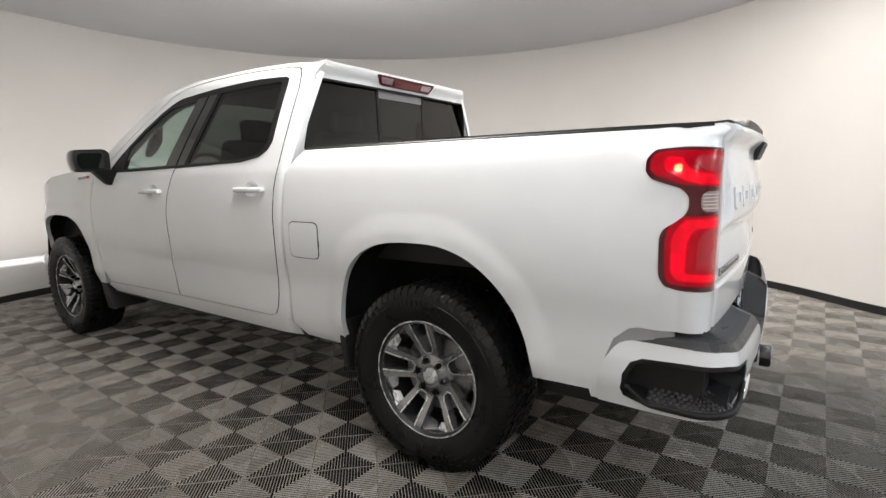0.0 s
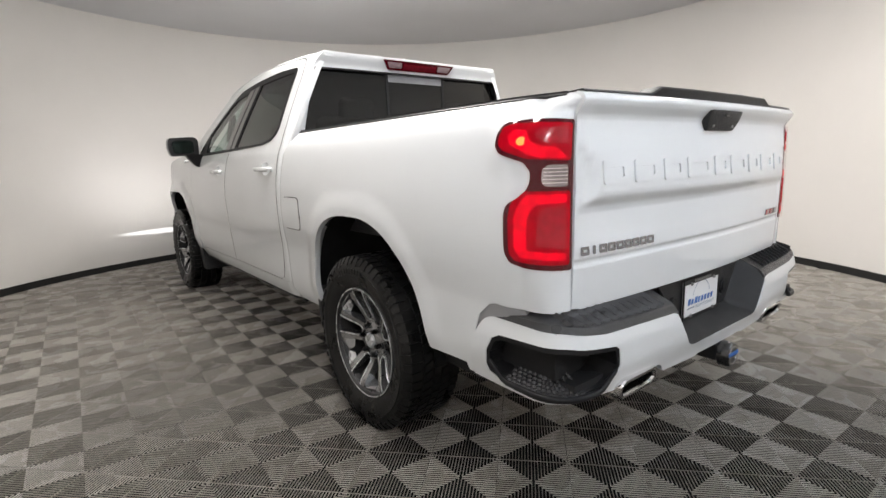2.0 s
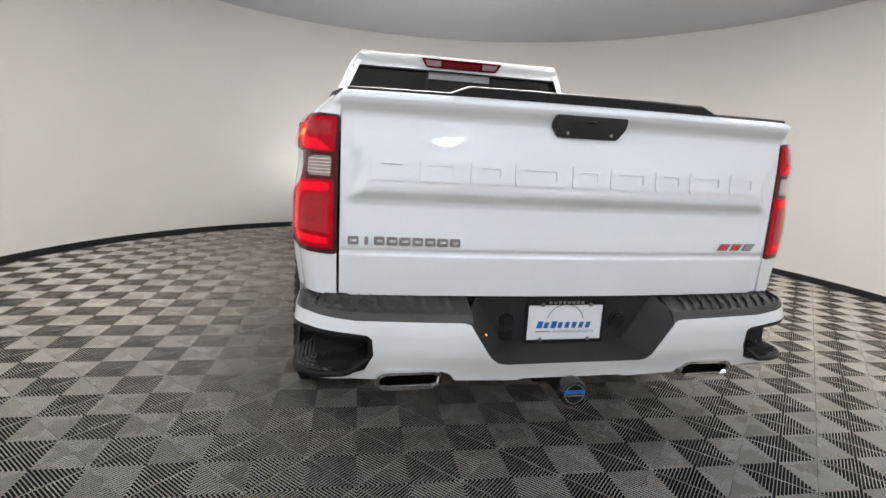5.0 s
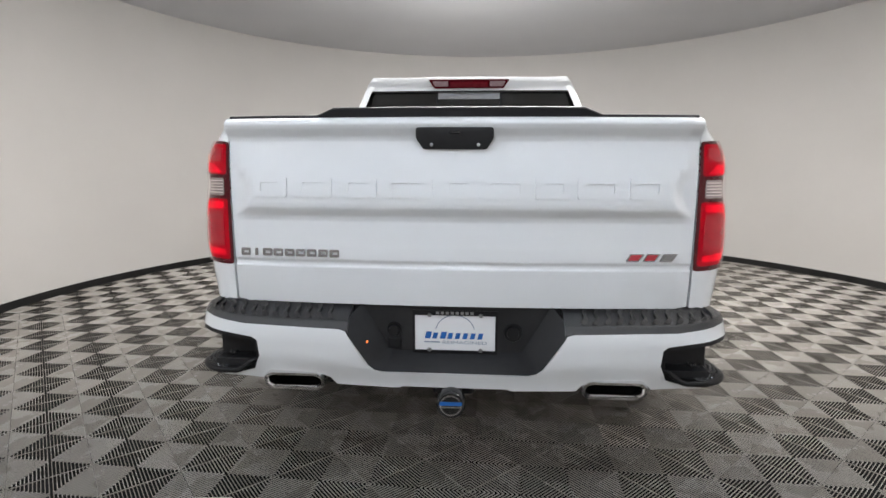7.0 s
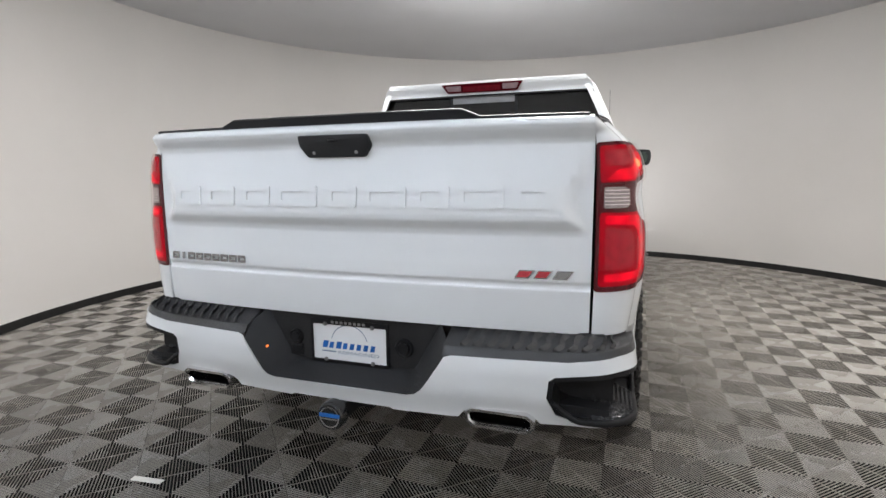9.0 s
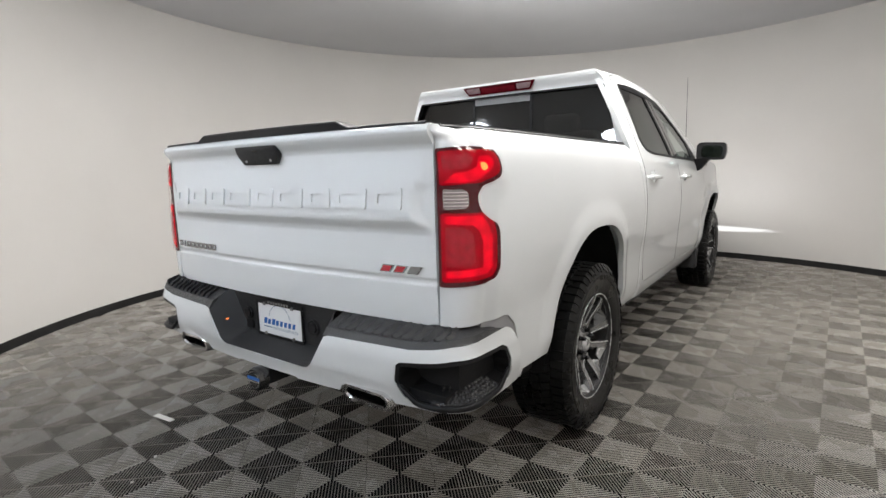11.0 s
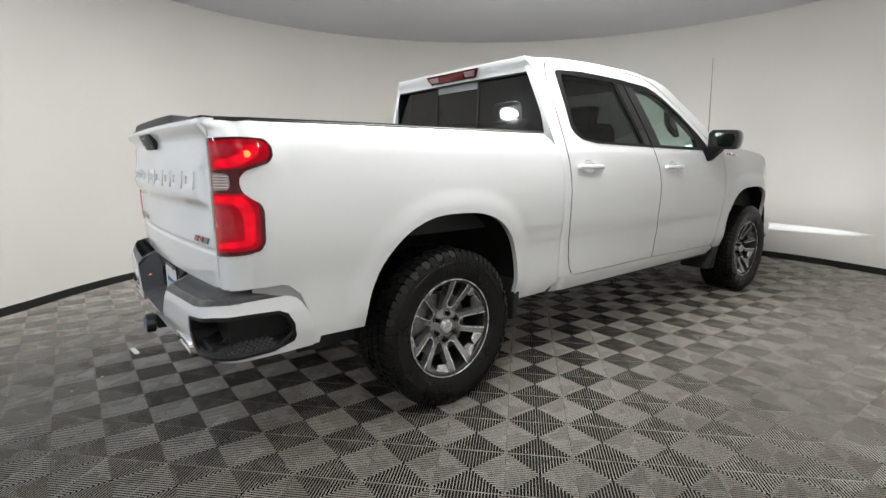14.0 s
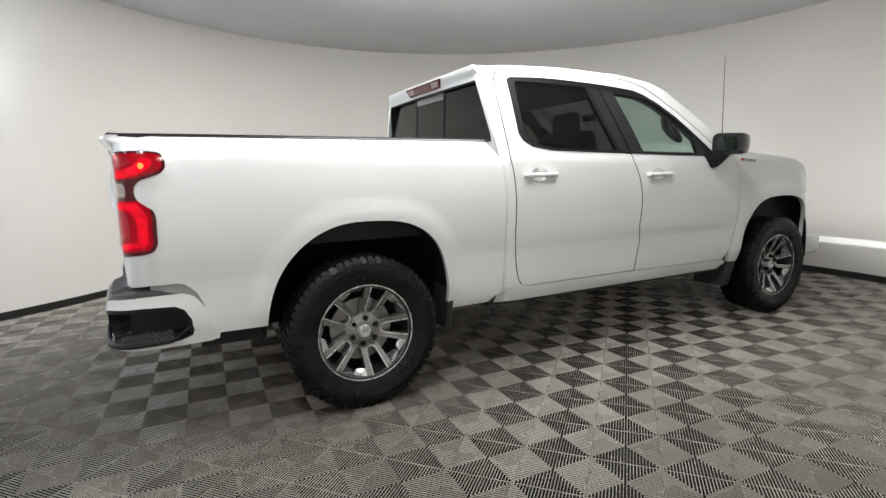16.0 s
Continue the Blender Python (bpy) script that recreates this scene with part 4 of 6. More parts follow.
for x0, x1, z0, z1 in ((-0.245, -0.225, 1.46, 1.835), (0.225, 0.245, 1.46, 1.835)):
    panel("slider_rail", sheet([(x0, z0), (x1, z0), (x1, z1), (x0, z1)], [], pane_place, 0.1, 0.1, 0.006, lift=0.005), BLACK_TRIM, cab_rear, "black rail of the sliding pane")
panel("slider_header", sheet([(-0.225, 1.79), (0.225, 1.79), (0.225, 1.84), (-0.225, 1.84)], [], pane_place, 0.1, 0.1, 0.006, lift=0.003), FILLER, cab_rear, "dark header over the sliding pane")
panel("window_seal", sheet(rounded([(-0.842, 1.448), (0.842, 1.448), (0.757, 1.852), (-0.757, 1.852)], 0.014, 2), [rounded([(-0.826, 1.465), (0.826, 1.465), (0.744, 1.836), (-0.744, 1.836)], 0.012, 2)], rear_place, 0.1, 0.06, 0.03, lift=-0.002), BLACK_TRIM, cab_rear, "black window seal")

CARGO_LENS = material("smoky_clear_lens", (0.30, 0.22, 0.23), 0.15, coat=1.0, var=0.2, scale=40)

trim_hole = [(-0.80, 1.47), (0.80, 1.47), (0.735, 1.82), (-0.735, 1.82)]
panel("rear_trim", sheet([(-0.86, 0.62), (0.86, 0.62), (0.86, 1.30), (0.83, 1.46), (0.72, 1.84), (0.68, 1.90), (-0.68, 1.90), (-0.72, 1.84), (-0.83, 1.46), (-0.86, 1.30)], [trim_hole], rear_place, 0.2, 0.1, 0.0, lift=-0.115), INTERIOR, truck, "dark rear cabin trim")

# third brake lamp on the rear edge of the roof
brake = panel("high_brake_lamp", sheet(rounded([(-0.25, 1.862), (0.25, 1.862), (0.292, 1.920), (-0.292, 1.920)], 0.008, 2), [], rear_place, 0.08, 0.03, 0.02, lift=0.012), RED_DARK, truck, "high brake lamp with red middle and clear ends")
panel("brake_lens", sheet([(-0.135, 1.870), (0.135, 1.870), (0.135, 1.905), (-0.135, 1.905)], [], rear_place, 0.08, 0.03, 0.004, lift=0.0145), BRAKE_LENS, brake, "dark red lens")
for sg in (-1, 1):
    ends = sorted([(sg * 0.15, 0), (sg * 0.245, 0)])
    panel("cargo_lens", sheet(rounded([(ends[0][0], 1.876), (ends[1][0], 1.876), (ends[1][0] + (0.018 if sg > 0 else 0), 1.910), (ends[0][0] - (0.018 if sg < 0 else 0), 1.910)], 0.004, 2), [], rear_place, 0.08, 0.03, 0.004, lift=0.0145), CARGO_LENS, brake, "clear cargo lamp lens")


# ---------------------------------------------------------------- rear bumper
FACE, ARC, SIDE = 0.86, 0.20, 0.275


def bumper_plan(s):
    """A point on the bumper's outline in plan, s metres from its middle."""
    a = abs(s)
    if a <= FACE:
        x, y = a, -1.222 + 0.042 * (a / FACE) ** 2
    elif a <= FACE + ARC:
        t = (a - FACE) / ARC * math.pi / 2
        x, y = FACE + 0.143 * math.sin(t), -1.05 - 0.13 * math.cos(t)
    else:
        x, y = FACE + 0.143 - 0.02 * (a - FACE - ARC), -1.05 + (a - FACE - ARC)
    return (math.copysign(x, s), y)


def bumper_place(s, z):
    x, y = bumper_plan(s)
    k = 0.03 * (1 - smoothstep(0.47, 0.60, z)) + 0.012 * smoothstep(0.66, 0.74, z)
    d = math.hypot(x, y + 0.6)
    return (x - k * x / d * 0.8, y + k, z)


def mirror_loop(half_loop):
    return half_loop + [(-s, z) for s, z in reversed(half_loop)]


bump_outer = mirror_loop([(0.0, 0.487), (0.20, 0.487), (0.215, 0.480), (0.455, 0.484), (0.475, 0.512), (0.50, 0.522), (0.68, 0.524), (0.705, 0.515), (0.73, 0.492), (0.82, 0.496), (1.00, 0.494), (1.20, 0.492), (1.332, 0.494), (1.355, 0.505), (1.357, 0.61), (1.340, 0.66), (1.308, 0.70), (1.274, 0.730), (1.235, 0.740), (1.06, 0.740),
                          (0.95, 0.734), (0.86, 0.718), (0.80, 0.710), (0.425, 0.704), (0.402, 0.697), (0.318, 0.570), (0.295, 0.553), (0.265, 0.547), (0.0, 0.547)])
POCKET = [(0.738, 0.648), (0.732, 0.590), (0.770, 0.530), (0.82, 0.514), (1.00, 0.512), (1.20, 0.516), (1.260, 0.534), (1.278, 0.56), (1.278, 0.615), (1.250, 0.665), (1.21, 0.684), (1.06, 0.692), (0.95, 0.690), (0.85, 0.674), (0.757, 0.662)]
holes = [POCKET, [(-s, z) for s, z in reversed(POCKET)]]
bumper = panel("rear_bumper", sheet(bump_outer, holes, bumper_place, 0.025, 0.03, 0.03), PAINT, truck, "white wraparound rear bumper with corner steps")


for sg in (-1, 1):
    loop = POCKET if sg > 0 else holes[1]
    low = shrink(loop, 0.016)
    # bezel with chamfer, walls and back of the pocket
    bz = panel("step_pocket", sheet(shrink(loop, -0.002), [low], bumper_place, 0.025, 0.03, 0.125, lift=-0.004), BLACK_TRIM, bumper, "black moulded corner step pocket")
    panel("pocket_back", sheet(shrink(loop, -0.002), [], bumper_place, 0.05, 0.05, 0.0, lift=-0.125), BLACK_PLASTIC, bumper, "black back of the step pocket")
    def tread_place(s, d, sg=sg):
        x, y = bumper_plan(sg * s)
        x2, y2 = bumper_plan(sg * (s + 0.002))
        t = Vector((x2 - x, y2 - y)).normalized() * sg
        n = Vector((-t.y, t.x)) * sg
        return (x - abs(n.x) * d * sg, y + abs(n.y) * d, 0.526 + 0.42 * d)
    lip = bmesh.new()
    pts = []
    for k in range(25):
        q = 0.748 + 0.518 * k / 24
        up = 0.055 * max(0.0, abs(k - 12) / 12 - 0.72) / 0.28
        x, y, z = tread_place(q, 0.006)
        pts.append((x, y, 0.523 + up))
    tube(lip, pts, [0.006 + 0.006 * math.sin(math.pi * min(max(k, 0.5), 23.5) / 24) ** 0.5 for k in range(25)], 12)
    part("step_lip", lip, BLACK_TRIM, bumper, "black rounded step edge", smooth=60)
    tread = bmesh.new()
    cols = [0.87 + 0.022 * i for i in range(16)]
    base_rows = [[tread.verts.new(tread_place(s, d)) for d in (0.006, 0.12)] for s in cols]
    for p, q in zip(base_rows, base_rows[1:]):
        tread.faces.new((p[0], q[0], q[1], p[1]))
    for i, s in enumerate(cols[1:-1]):
        for j in range(7):
            d = 0.014 + 0.0145 * j
            if j > 3 and i % 2 and 0.86 < s < 1.07:
                continue
            s2 = s + (0.011 if j % 2 and j < 4 else 0)
            ring, cap = [], []
            for k in range(6):
                a = k * math.pi / 3
                p = Vector(tread_place(s2 + 0.0105 * math.cos(a), d + 0.0072 * math.sin(a)))
                ring.append(tread.verts.new(p))
                c = Vector(tread_place(s2 + 0.0055 * math.cos(a), d + 0.0035 * math.sin(a)))
                cap.append(tread.verts.new(c + Vector((0, 0, 0.007))))
            for k in range(6):
                tread.faces.new((ring[k], ring[(k + 1) % 6], cap[(k + 1) % 6], cap[k]))
            tread.faces.new(cap)
    bmesh.ops.recalc_face_normals(tread, faces=tread.faces)
    part("step_tread", tread, TREAD, bumper, "black honeycomb grip tread")

# black top pad, ribbed, from the white edge up to the gate
top_z = curve_fn([(0.0, 0.704), (0.425, 0.704), (0.80, 0.710), (0.86, 0.718), (0.95, 0.734), (1.06, 0.740), (1.235, 0.740), (1.274, 0.730), (1.32, 0.68)])


def pad_place(sg):
    def f(s, v):
        """v: 0 at the outer edge, 1 at the inner edge."""
        x, y = bumper_place(s, top_z(s))[:2]
        a = min(s, 1.0)
        xi = min(a, 0.90 + 0.03 * smoothstep(0.9, 1.05, s))
        yi = -1.072 if s < 0.93 else -1.072 + (s - 0.93) * 0.74
        if s > 1.06:
            xi, yi = 0.93, y + 0.0
            yi = max(yi, -0.976)
        r = smoothstep(0.0, 0.18, v)
        return (sg * (x + (xi - x) * v), y + (yi - y) * v, top_z(s) - 0.002 + 0.018 * r + (0.782 - top_z(s) - 0.02) * v)
    return f


for sg in (-1, 1):
    outline = [(0.395, 0.0), (0.86, 0.0), (1.06, 0.0), (1.25, 0.0), (1.25, 1.0), (0.395, 1.0)]
    pad = panel("step_pad", sheet(outline, [], pad_place(sg), 0.03, [0.03, 0.06, 0.09, 0.12, 0.15, 0.2, 0.3, 0.45, 0.6, 0.75, 0.9], 0.02, flip=sg < 0), PAD, bumper, "ribbed black plastic step pad")
    pp = pad_place(sg)
    for i in range(12):
        s0 = 0.45 + 0.043 * i
        bm = bmesh.new()
        steps = [k / 8 for k in range(9)]
        wave = [s0 + 0.030 * v + 0.007 * math.sin(v * math.tau) for v in steps]
        a = [Vector(pp(q, 0.20 + 0.62 * v)) for q, v in zip(wave, steps)]
        b = [Vector(pp(q + 0.016, 0.20 + 0.62 * v)) for q, v in zip(wave, steps)]
        va = [[bm.verts.new(p) for p in row] for row in (a, [p + Vector((0, -0.001, 0.011)) for p in a], b)]
        for r0, r1 in zip(va, va[1:]):
            for k in range(8):
                bm.faces.new((r0[k], r0[k + 1], r1[k + 1], r1[k]))
        bmesh.ops.recalc_face_normals(bm, faces=bm.faces)
        part("grip_rib", bm, PAD, bumper)

# bed side fold over the bumper, its shade put into a grey strip
for sg in (-1, 1):
    strip = [(-0.99, 0.792), (-0.875, 0.800), (-0.795, 0.752), (-0.748, 0.640), (-0.728, 0.505), (-0.785, 0.505), (-0.80, 0.63), (-0.84, 0.70), (-0.89, 0.742), (-0.99, 0.745)]
    panel("bumper_filler", sheet(rounded(strip, 0.03, 4), [], bed_place(sg), 0.04, 0.03, 0.02, flip=sg < 0, lift=-0.004), SHADED_FOLD, bumper, "bed side fold with its shade painted grey")

# plate recess in the middle
bm = bmesh.new()
front = [(-0.425, -1.205, 0.704), (-0.402, -1.207, 0.697), (-0.315, -1.2095, 0.572), (-0.293, -1.2095, 0.5555), (-0.265, -1.2095, 0.5495), (0.265, -1.2095, 0.5495), (0.293, -1.2095, 0.5555), (0.315, -1.2095, 0.572), (0.402, -1.207, 0.697), (0.425, -1.205, 0.704)]
backp = [(-0.36, -1.105, 0.775), (-0.345, -1.10, 0.76), (-0.262, -1.096, 0.612), (-0.25, -1.096, 0.599), (-0.225, -1.096, 0.592), (0.225, -1.096, 0.592), (0.25, -1.096, 0.599), (0.262, -1.096, 0.612), (0.345, -1.10, 0.76), (0.36, -1.105, 0.775)]
vf = [bm.verts.new(p) for p in front]
vb = [bm.verts.new(p) for p in backp]
for i in range(len(vf) - 1):
    bm.faces.new((vf[i], vf[i + 1], vb[i + 1], vb[i]))
bm.faces.new(vb)
bmesh.ops.recalc_face_normals(bm, faces=bm.faces)
part("plate_recess", bm, BLACK_PLASTIC, bumper, "black plate recess", smooth=30)
bm = soft_box((-0.90, -1.085, 0.742), (0.90, -1.02, 0.781), 0.006, 2)
part("bumper_core", bm, BLACK_PLASTIC, bumper, "black filler under the gate")
bm = bmesh.new()
box(bm, (-0.92, -1.15, 0.50), (0.92, -0.80, 0.56))
box(bm, (-0.93, -1.08, 0.56), (0.93, -0.80, 0.75))
part("bumper_beam", bm, UNDER, bumper, "dark beam behind the bumper")
for x, z, r in ((-0.235, 0.675, 0.030), (0.215, 0.672, 0.036)):
    bm = lathe([(0.0, 0.012), (r * 0.6, 0.012), (r * 0.65, 0.006), (r * 0.9, 0.008), (r, 0.0)], 24)
    bmesh.ops.transform(bm, matrix=Matrix.Translation((x, -1.0985, z)) @ Matrix.Rotation(-math.pi / 2, 4, "Z"), verts=bm.verts)
    bmesh.ops.recalc_face_normals(bm, faces=bm.faces)
    part("trailer_socket", bm, BLACK_TRIM, bumper, "round black socket cover", smooth=40)
bm = soft_box((-0.262, -1.104, 0.60), (-0.208, -1.094, 0.645), 0.006, 2)
part("socket_flap", bm, BLACK_TRIM, bumper, "small black socket flap")
for sg in (-1, 1):
    m = Matrix.Translation((sg * 0.335, -1.155, 0.635)) @ Matrix.Rotation(sg * radians(58), 4, "Y")
    bm = soft_box((-0.014, -0.009, -0.004), (0.014, 0.009, 0.004), 0.003, 1, m)
    part("plate_light", bm, AMBER, bumper, "small lit plate lamp")

# licence plate with frame; its writing is drawn as plain shapes
PY = -1.106
bm = soft_box((-0.157, PY, 0.594), (0.151, PY + 0.006, 0.749), 0.003, 2)
plate = part("licence_plate", bm, PLATE_WHITE, truck, "white dealer plate with blue bars and an arc")
bm = bmesh.new()
for lo, hi in (((-0.163, 0.737), (0.157, 0.756)), ((-0.163, 0.589), (0.157, 0.600)), ((-0.163, 0.600), (-0.155, 0.737)), ((0.149, 0.600), (0.157, 0.737))):
    box(bm, (lo[0], PY - 0.005, lo[1]), (hi[0], PY - 0.0005, hi[1]))
part("plate_frame", bm, BLACK_TRIM, plate, "thin black plate frame")
for x, z in ((-0.10, 0.738), (0.094, 0.738), (-0.10, 0.602), (0.094, 0.602)):
    bm = lathe([(0.0, 0.006), (0.006, 0.006), (0.0085, 0.0)], 14)
    bmesh.ops.transform(bm, matrix=Matrix.Translation((x, PY - 0.005, z)) @ Matrix.Rotation(-math.pi / 2, 4, "Z"), verts=bm.verts)
    bmesh.ops.recalc_face_normals(bm, faces=bm.faces)
    part("plate_screw", bm, STEEL, plate, "black capped screw", smooth=40)
bm = bmesh.new()
for i in range(8):
    w = 0.021 if i in (0, 2) else 0.017
    x0 = -0.118 + 0.0285 * i
    h = 0.027 if i in (0, 2) else 0.023
    vs = [bm.verts.new((x0 + dx + 0.006 * dz / 0.024, PY - 0.0012, 0.645 + dz)) for dx, dz in ((0, 0), (w, 0), (w, h), (0, h))]
    bm.faces.new(vs)
ext = bmesh.ops.extrude_face_region(bm, geom=bm.faces[:])
for v in ext["geom"]:
    if isinstance(v, bmesh.types.BMVert):
        v.co.y += 0.001
bmesh.ops.recalc_face_normals(bm, faces=bm.faces)
part("plate_bar", bm, PLATE_BLUE, plate, "row of plain blue bars")
bm = bmesh.new()
box(bm, (-0.12, PY - 0.0012, 0.629), (-0.06, PY - 0.0002, 0.634))
part("plate_line", bm, PLATE_GREY, plate, "thin grey bar")
me = text_mesh("REIMAGINED", 0.0125, 0.0, 0.168)
me.transform(Matrix.Translation((-0.050, PY - 0.0012, 0.6245)) @ Matrix.Rotation(math.pi / 2, 4, "X"))
me.materials.append(PLATE_GREY)
line = new("plate_writing", me)
line.parent = plate
tagged(line, "small grey capital letters")
bm = bmesh.new()
for i in range(8):
    x0 = -0.075 + 0.0185 * i
    box(bm, (x0, PY - 0.0058, 0.7415), (x0 + 0.012, PY - 0.005, 0.752))
part("frame_bar", bm, STEEL, plate, "row of small silver bars on the frame")
bm = bmesh.new()
arc = [(-0.003 + 0.073 * math.cos(a), 0.668 + 0.068 * math.sin(a)) for a in np.linspace(radians(12), radians(168), 20)]
arc2 = [(-0.003 + 0.076 * math.cos(a), 0.668 + 0.072 * math.sin(a)) for a in np.linspace(radians(12), radians(168), 20)]
va = [bm.verts.new((x, PY - 0.0012, z)) for x, z in arc]
vb = [bm.verts.new((x, PY - 0.0012, z)) for x, z in arc2]
for i in range(19):
    bm.faces.new((va[i], va[i + 1], vb[i + 1], vb[i]))
part("plate_arc", bm, PLATE_GREY, plate, "thin blue-grey arc")

# hitch receiver with a round cover
bm = soft_box((-0.045, -1.20, 0.415), (0.025, -0.85, 0.485), 0.006, 2)
hitch = part("hitch_receiver", bm, UNDER, truck, "black square hitch tube with a round cover")
bm = lathe([(0.0, 0.014), (0.046, 0.014), (0.052, 0.006), (0.052, -0.03), (0.0, -0.03)], 32)
hm = Matrix.Translation((-0.010, -1.238, 0.446)) @ Matrix.Rotation(-math.pi / 2, 4, "Z")
bmesh.ops.transform(bm, matrix=hm, verts=bm.verts)
bmesh.ops.recalc_face_normals(bm, faces=bm.faces)
part("hitch_cover", bm, BLACK_GLOSS, hitch, "round black hitch cover", smooth=40)
bm = lathe([(0.034, 0.0155), (0.039, 0.0155), (0.039, 0.013), (0.034, 0.013)], 32, close=True)
bmesh.ops.transform(bm, matrix=hm, verts=bm.verts)
bmesh.ops.recalc_face_normals(bm, faces=bm.faces)
part("cover_ring", bm, CHROME, hitch, "thin silver ring")
bm = bmesh.new()
box(bm, (-0.050, -1.2550, 0.447), (0.030, -1.2522, 0.460))
part("cover_bar", bm, PLATE_BLUE, hitch, "plain blue bar")
bm = bmesh.new()
box(bm, (-0.050, -1.2550, 0.438), (0.030, -1.2522, 0.443))
part("cover_line", bm, CHROME, hitch, "thin silver bar")
bm = soft_box((-0.09, -1.06, 0.40), (0.07, -0.95, 0.50), 0.01, 2)
part("hitch_bracket", bm, UNDER, hitch, "black hitch bracket")


# exhaust tips
def exhaust_tip(xc):
    bm = bmesh.new()
    w, h = 0.118, 0.041
    shape = rounded([(-w * 0.80, -h), (w * 0.80, -h), (w, -h * 0.45), (w, h * 0.5), (w * 0.80, h), (-w * 0.80, h), (-w, h * 0.5), (-w, -h * 0.45)], 0.008, 3)
    rings = []
    for y, dw in ((-1.02, 0.004), (-1.160, 0.0), (-1.178, 0.001), (-1.186, 0.005), (-1.186, 0.014), (-1.178, 0.019), (-1.09, 0.021)):
        rings.append([bm.verts.new((xc + x * (1 - dw / w), y - 0.20 * z, 0.490 + z * (1 - dw / h))) for x, z in shape])
    for a, b in zip(rings, rings[1:]):
        for i in range(len(a)):
            j = (i + 1) % len(a)
            bm.faces.new((a[i], a[j], b[j], b[i]))
    bmesh.ops.recalc_face_normals(bm, faces=bm.faces)
    tip = part("exhaust_tip", bm, CHROME, truck, "polished octagonal exhaust tip", smooth=30)
    bm = bmesh.new()
    bm.faces.new([bm.verts.new((xc + x * 0.86, -1.10 - 0.20 * z, 0.490 + z * 0.60)) for x, z in shape])
    part("tip_inside", bm, LINER, tip, "black inner face")
    return tip


for xc in (-0.605, 0.580):
    exhaust_tip(xc)

# gate handle
bm = bmesh.new()
face = [(-0.141, 1.424), (-0.143, 1.388), (-0.118, 1.350), (0.104, 1.350), (0.129, 1.388), (0.127, 1.424)]
rim = rounded(face, 0.008, 2)
inner = [(-0.006 + (x + 0.006) * 0.93, 1.387 + (z - 1.387) * 0.86) for x, z in rim]
vo = [bm.verts.new((x, gate_place(x, z)[1] + 0.004, z)) for x, z in rim]
vr = [bm.verts.new((x, -1.143 - 0.028 * (z - 1.35) / 0.075, z)) for x, z in rim]
vi = [bm.verts.new((x, -1.146 - 0.028 * (z - 1.35) / 0.075, z)) for x, z in inner]
n = len(rim)
for i in range(n):
    j = (i + 1) % n
    bm.faces.new((vo[i], vo[j], vr[j], vr[i]))
    bm.faces.new((vr[i], vr[j], vi[j], vi[i]))
bm.faces.new(vi)
bmesh.ops.recalc_face_normals(bm, faces=bm.faces)
handle = part("gate_handle", bm, BLACK_PLASTIC, gate, "textured black gate handle", smooth=25)
for x in (-0.088, 0.076):
    bm = lathe([(0.0, 0.004), (0.005, 0.004), (0.007, 0.0)], 12)
    bmesh.ops.transform(bm, matrix=Matrix.Translation((x, -1.1515, 1.366)) @ Matrix.Rotation(-math.pi / 2, 4, "Z"), verts=bm.verts)
    bmesh.ops.recalc_face_normals(bm, faces=bm.faces)
    part("handle_stud", bm, STEEL, gate, "small round stud", smooth=40)
bm = soft_box((-0.025, -1.1715, 1.402), (0.012, -1.162, 1.412), 0.003, 1)
part("rear_camera", bm, BLACK_GLOSS, gate, "small camera lens")

# embossed panel: nine raised blocks standing for the maker's lettering
starts = [-0.751, -0.591, -0.419, -0.262, -0.052, 0.094, 0.277, 0.424, 0.606]
ends = [-0.622, -0.452, -0.288, -0.085, 0.070, 0.252, 0.402, 0.580, 0.735]
for a, b in zip(starts, ends):
    blk = rounded([(a, 1.178), (b, 1.178), (b, 1.252), (a, 1.252)], 0.008, 2)
    cut = rounded([(a + 0.028, 1.199), (b - 0.028, 1.199), (b - 0.028, 1.231), (a + 0.028, 1.231)], 0.005, 2)
    panel("raised_block", sheet(blk, [cut], gate_place, 0.06, 0.03, 0.008, lift=0.0055), PAINT, gate, "white embossed block")

# small chrome bars and the red badge on the gate
for i in range(9):
    a = -0.822 + 0.0437 * i
    w = 0.012 if i == 1 else 0.036
    a += 0.012 if i == 1 else 0
    bar = [(a, 0.955), (a + w, 0.955), (a + w, 0.983), (a, 0.983)]
    hole = [] if i == 1 else [[(a + 0.009, 0.9645), (a + w - 0.006, 0.9645), (a + w - 0.006, 0.9735), (a + 0.009, 0.9735)]]
    panel("name_bar", sheet(rounded(bar, 0.004, 2), hole, gate_place, 0.1, 0.1, 0.004, lift=0.005), BADGE_GREY, gate, "small chrome bar")
for i, (a, w) in enumerate(((0.612, 0.058), (0.672, 0.056), (0.732, 0.058))):
    bar = [(a, 0.954), (a + w - 0.012, 0.954), (a + w + 0.008, 0.981), (a + 0.016, 0.981)]
    panel("model_badge", sheet(bar, [], gate_place, 0.1, 0.1, 0.004, lift=0.004), BADGE_GREY, gate, "slanted chrome edge")
    bar = [(a + 0.006, 0.9575), (a + w - 0.015, 0.9575), (a + w - 0.001, 0.9775), (a + 0.018, 0.9775)]
    panel("badge_face", sheet(bar, [], gate_place, 0.1, 0.1, 0.002, lift=0.0055), BADGE_RED if i < 2 else STEEL, gate, "slanted badge face")


# ---------------------------------------------------------------- wheels
R_TYRE, R_RIM = 0.42, 0.264
SINK = -0.046            # the hub lies behind the rim's lip


def polar(r, a):
    return (r * math.cos(a), r * math.sin(a))


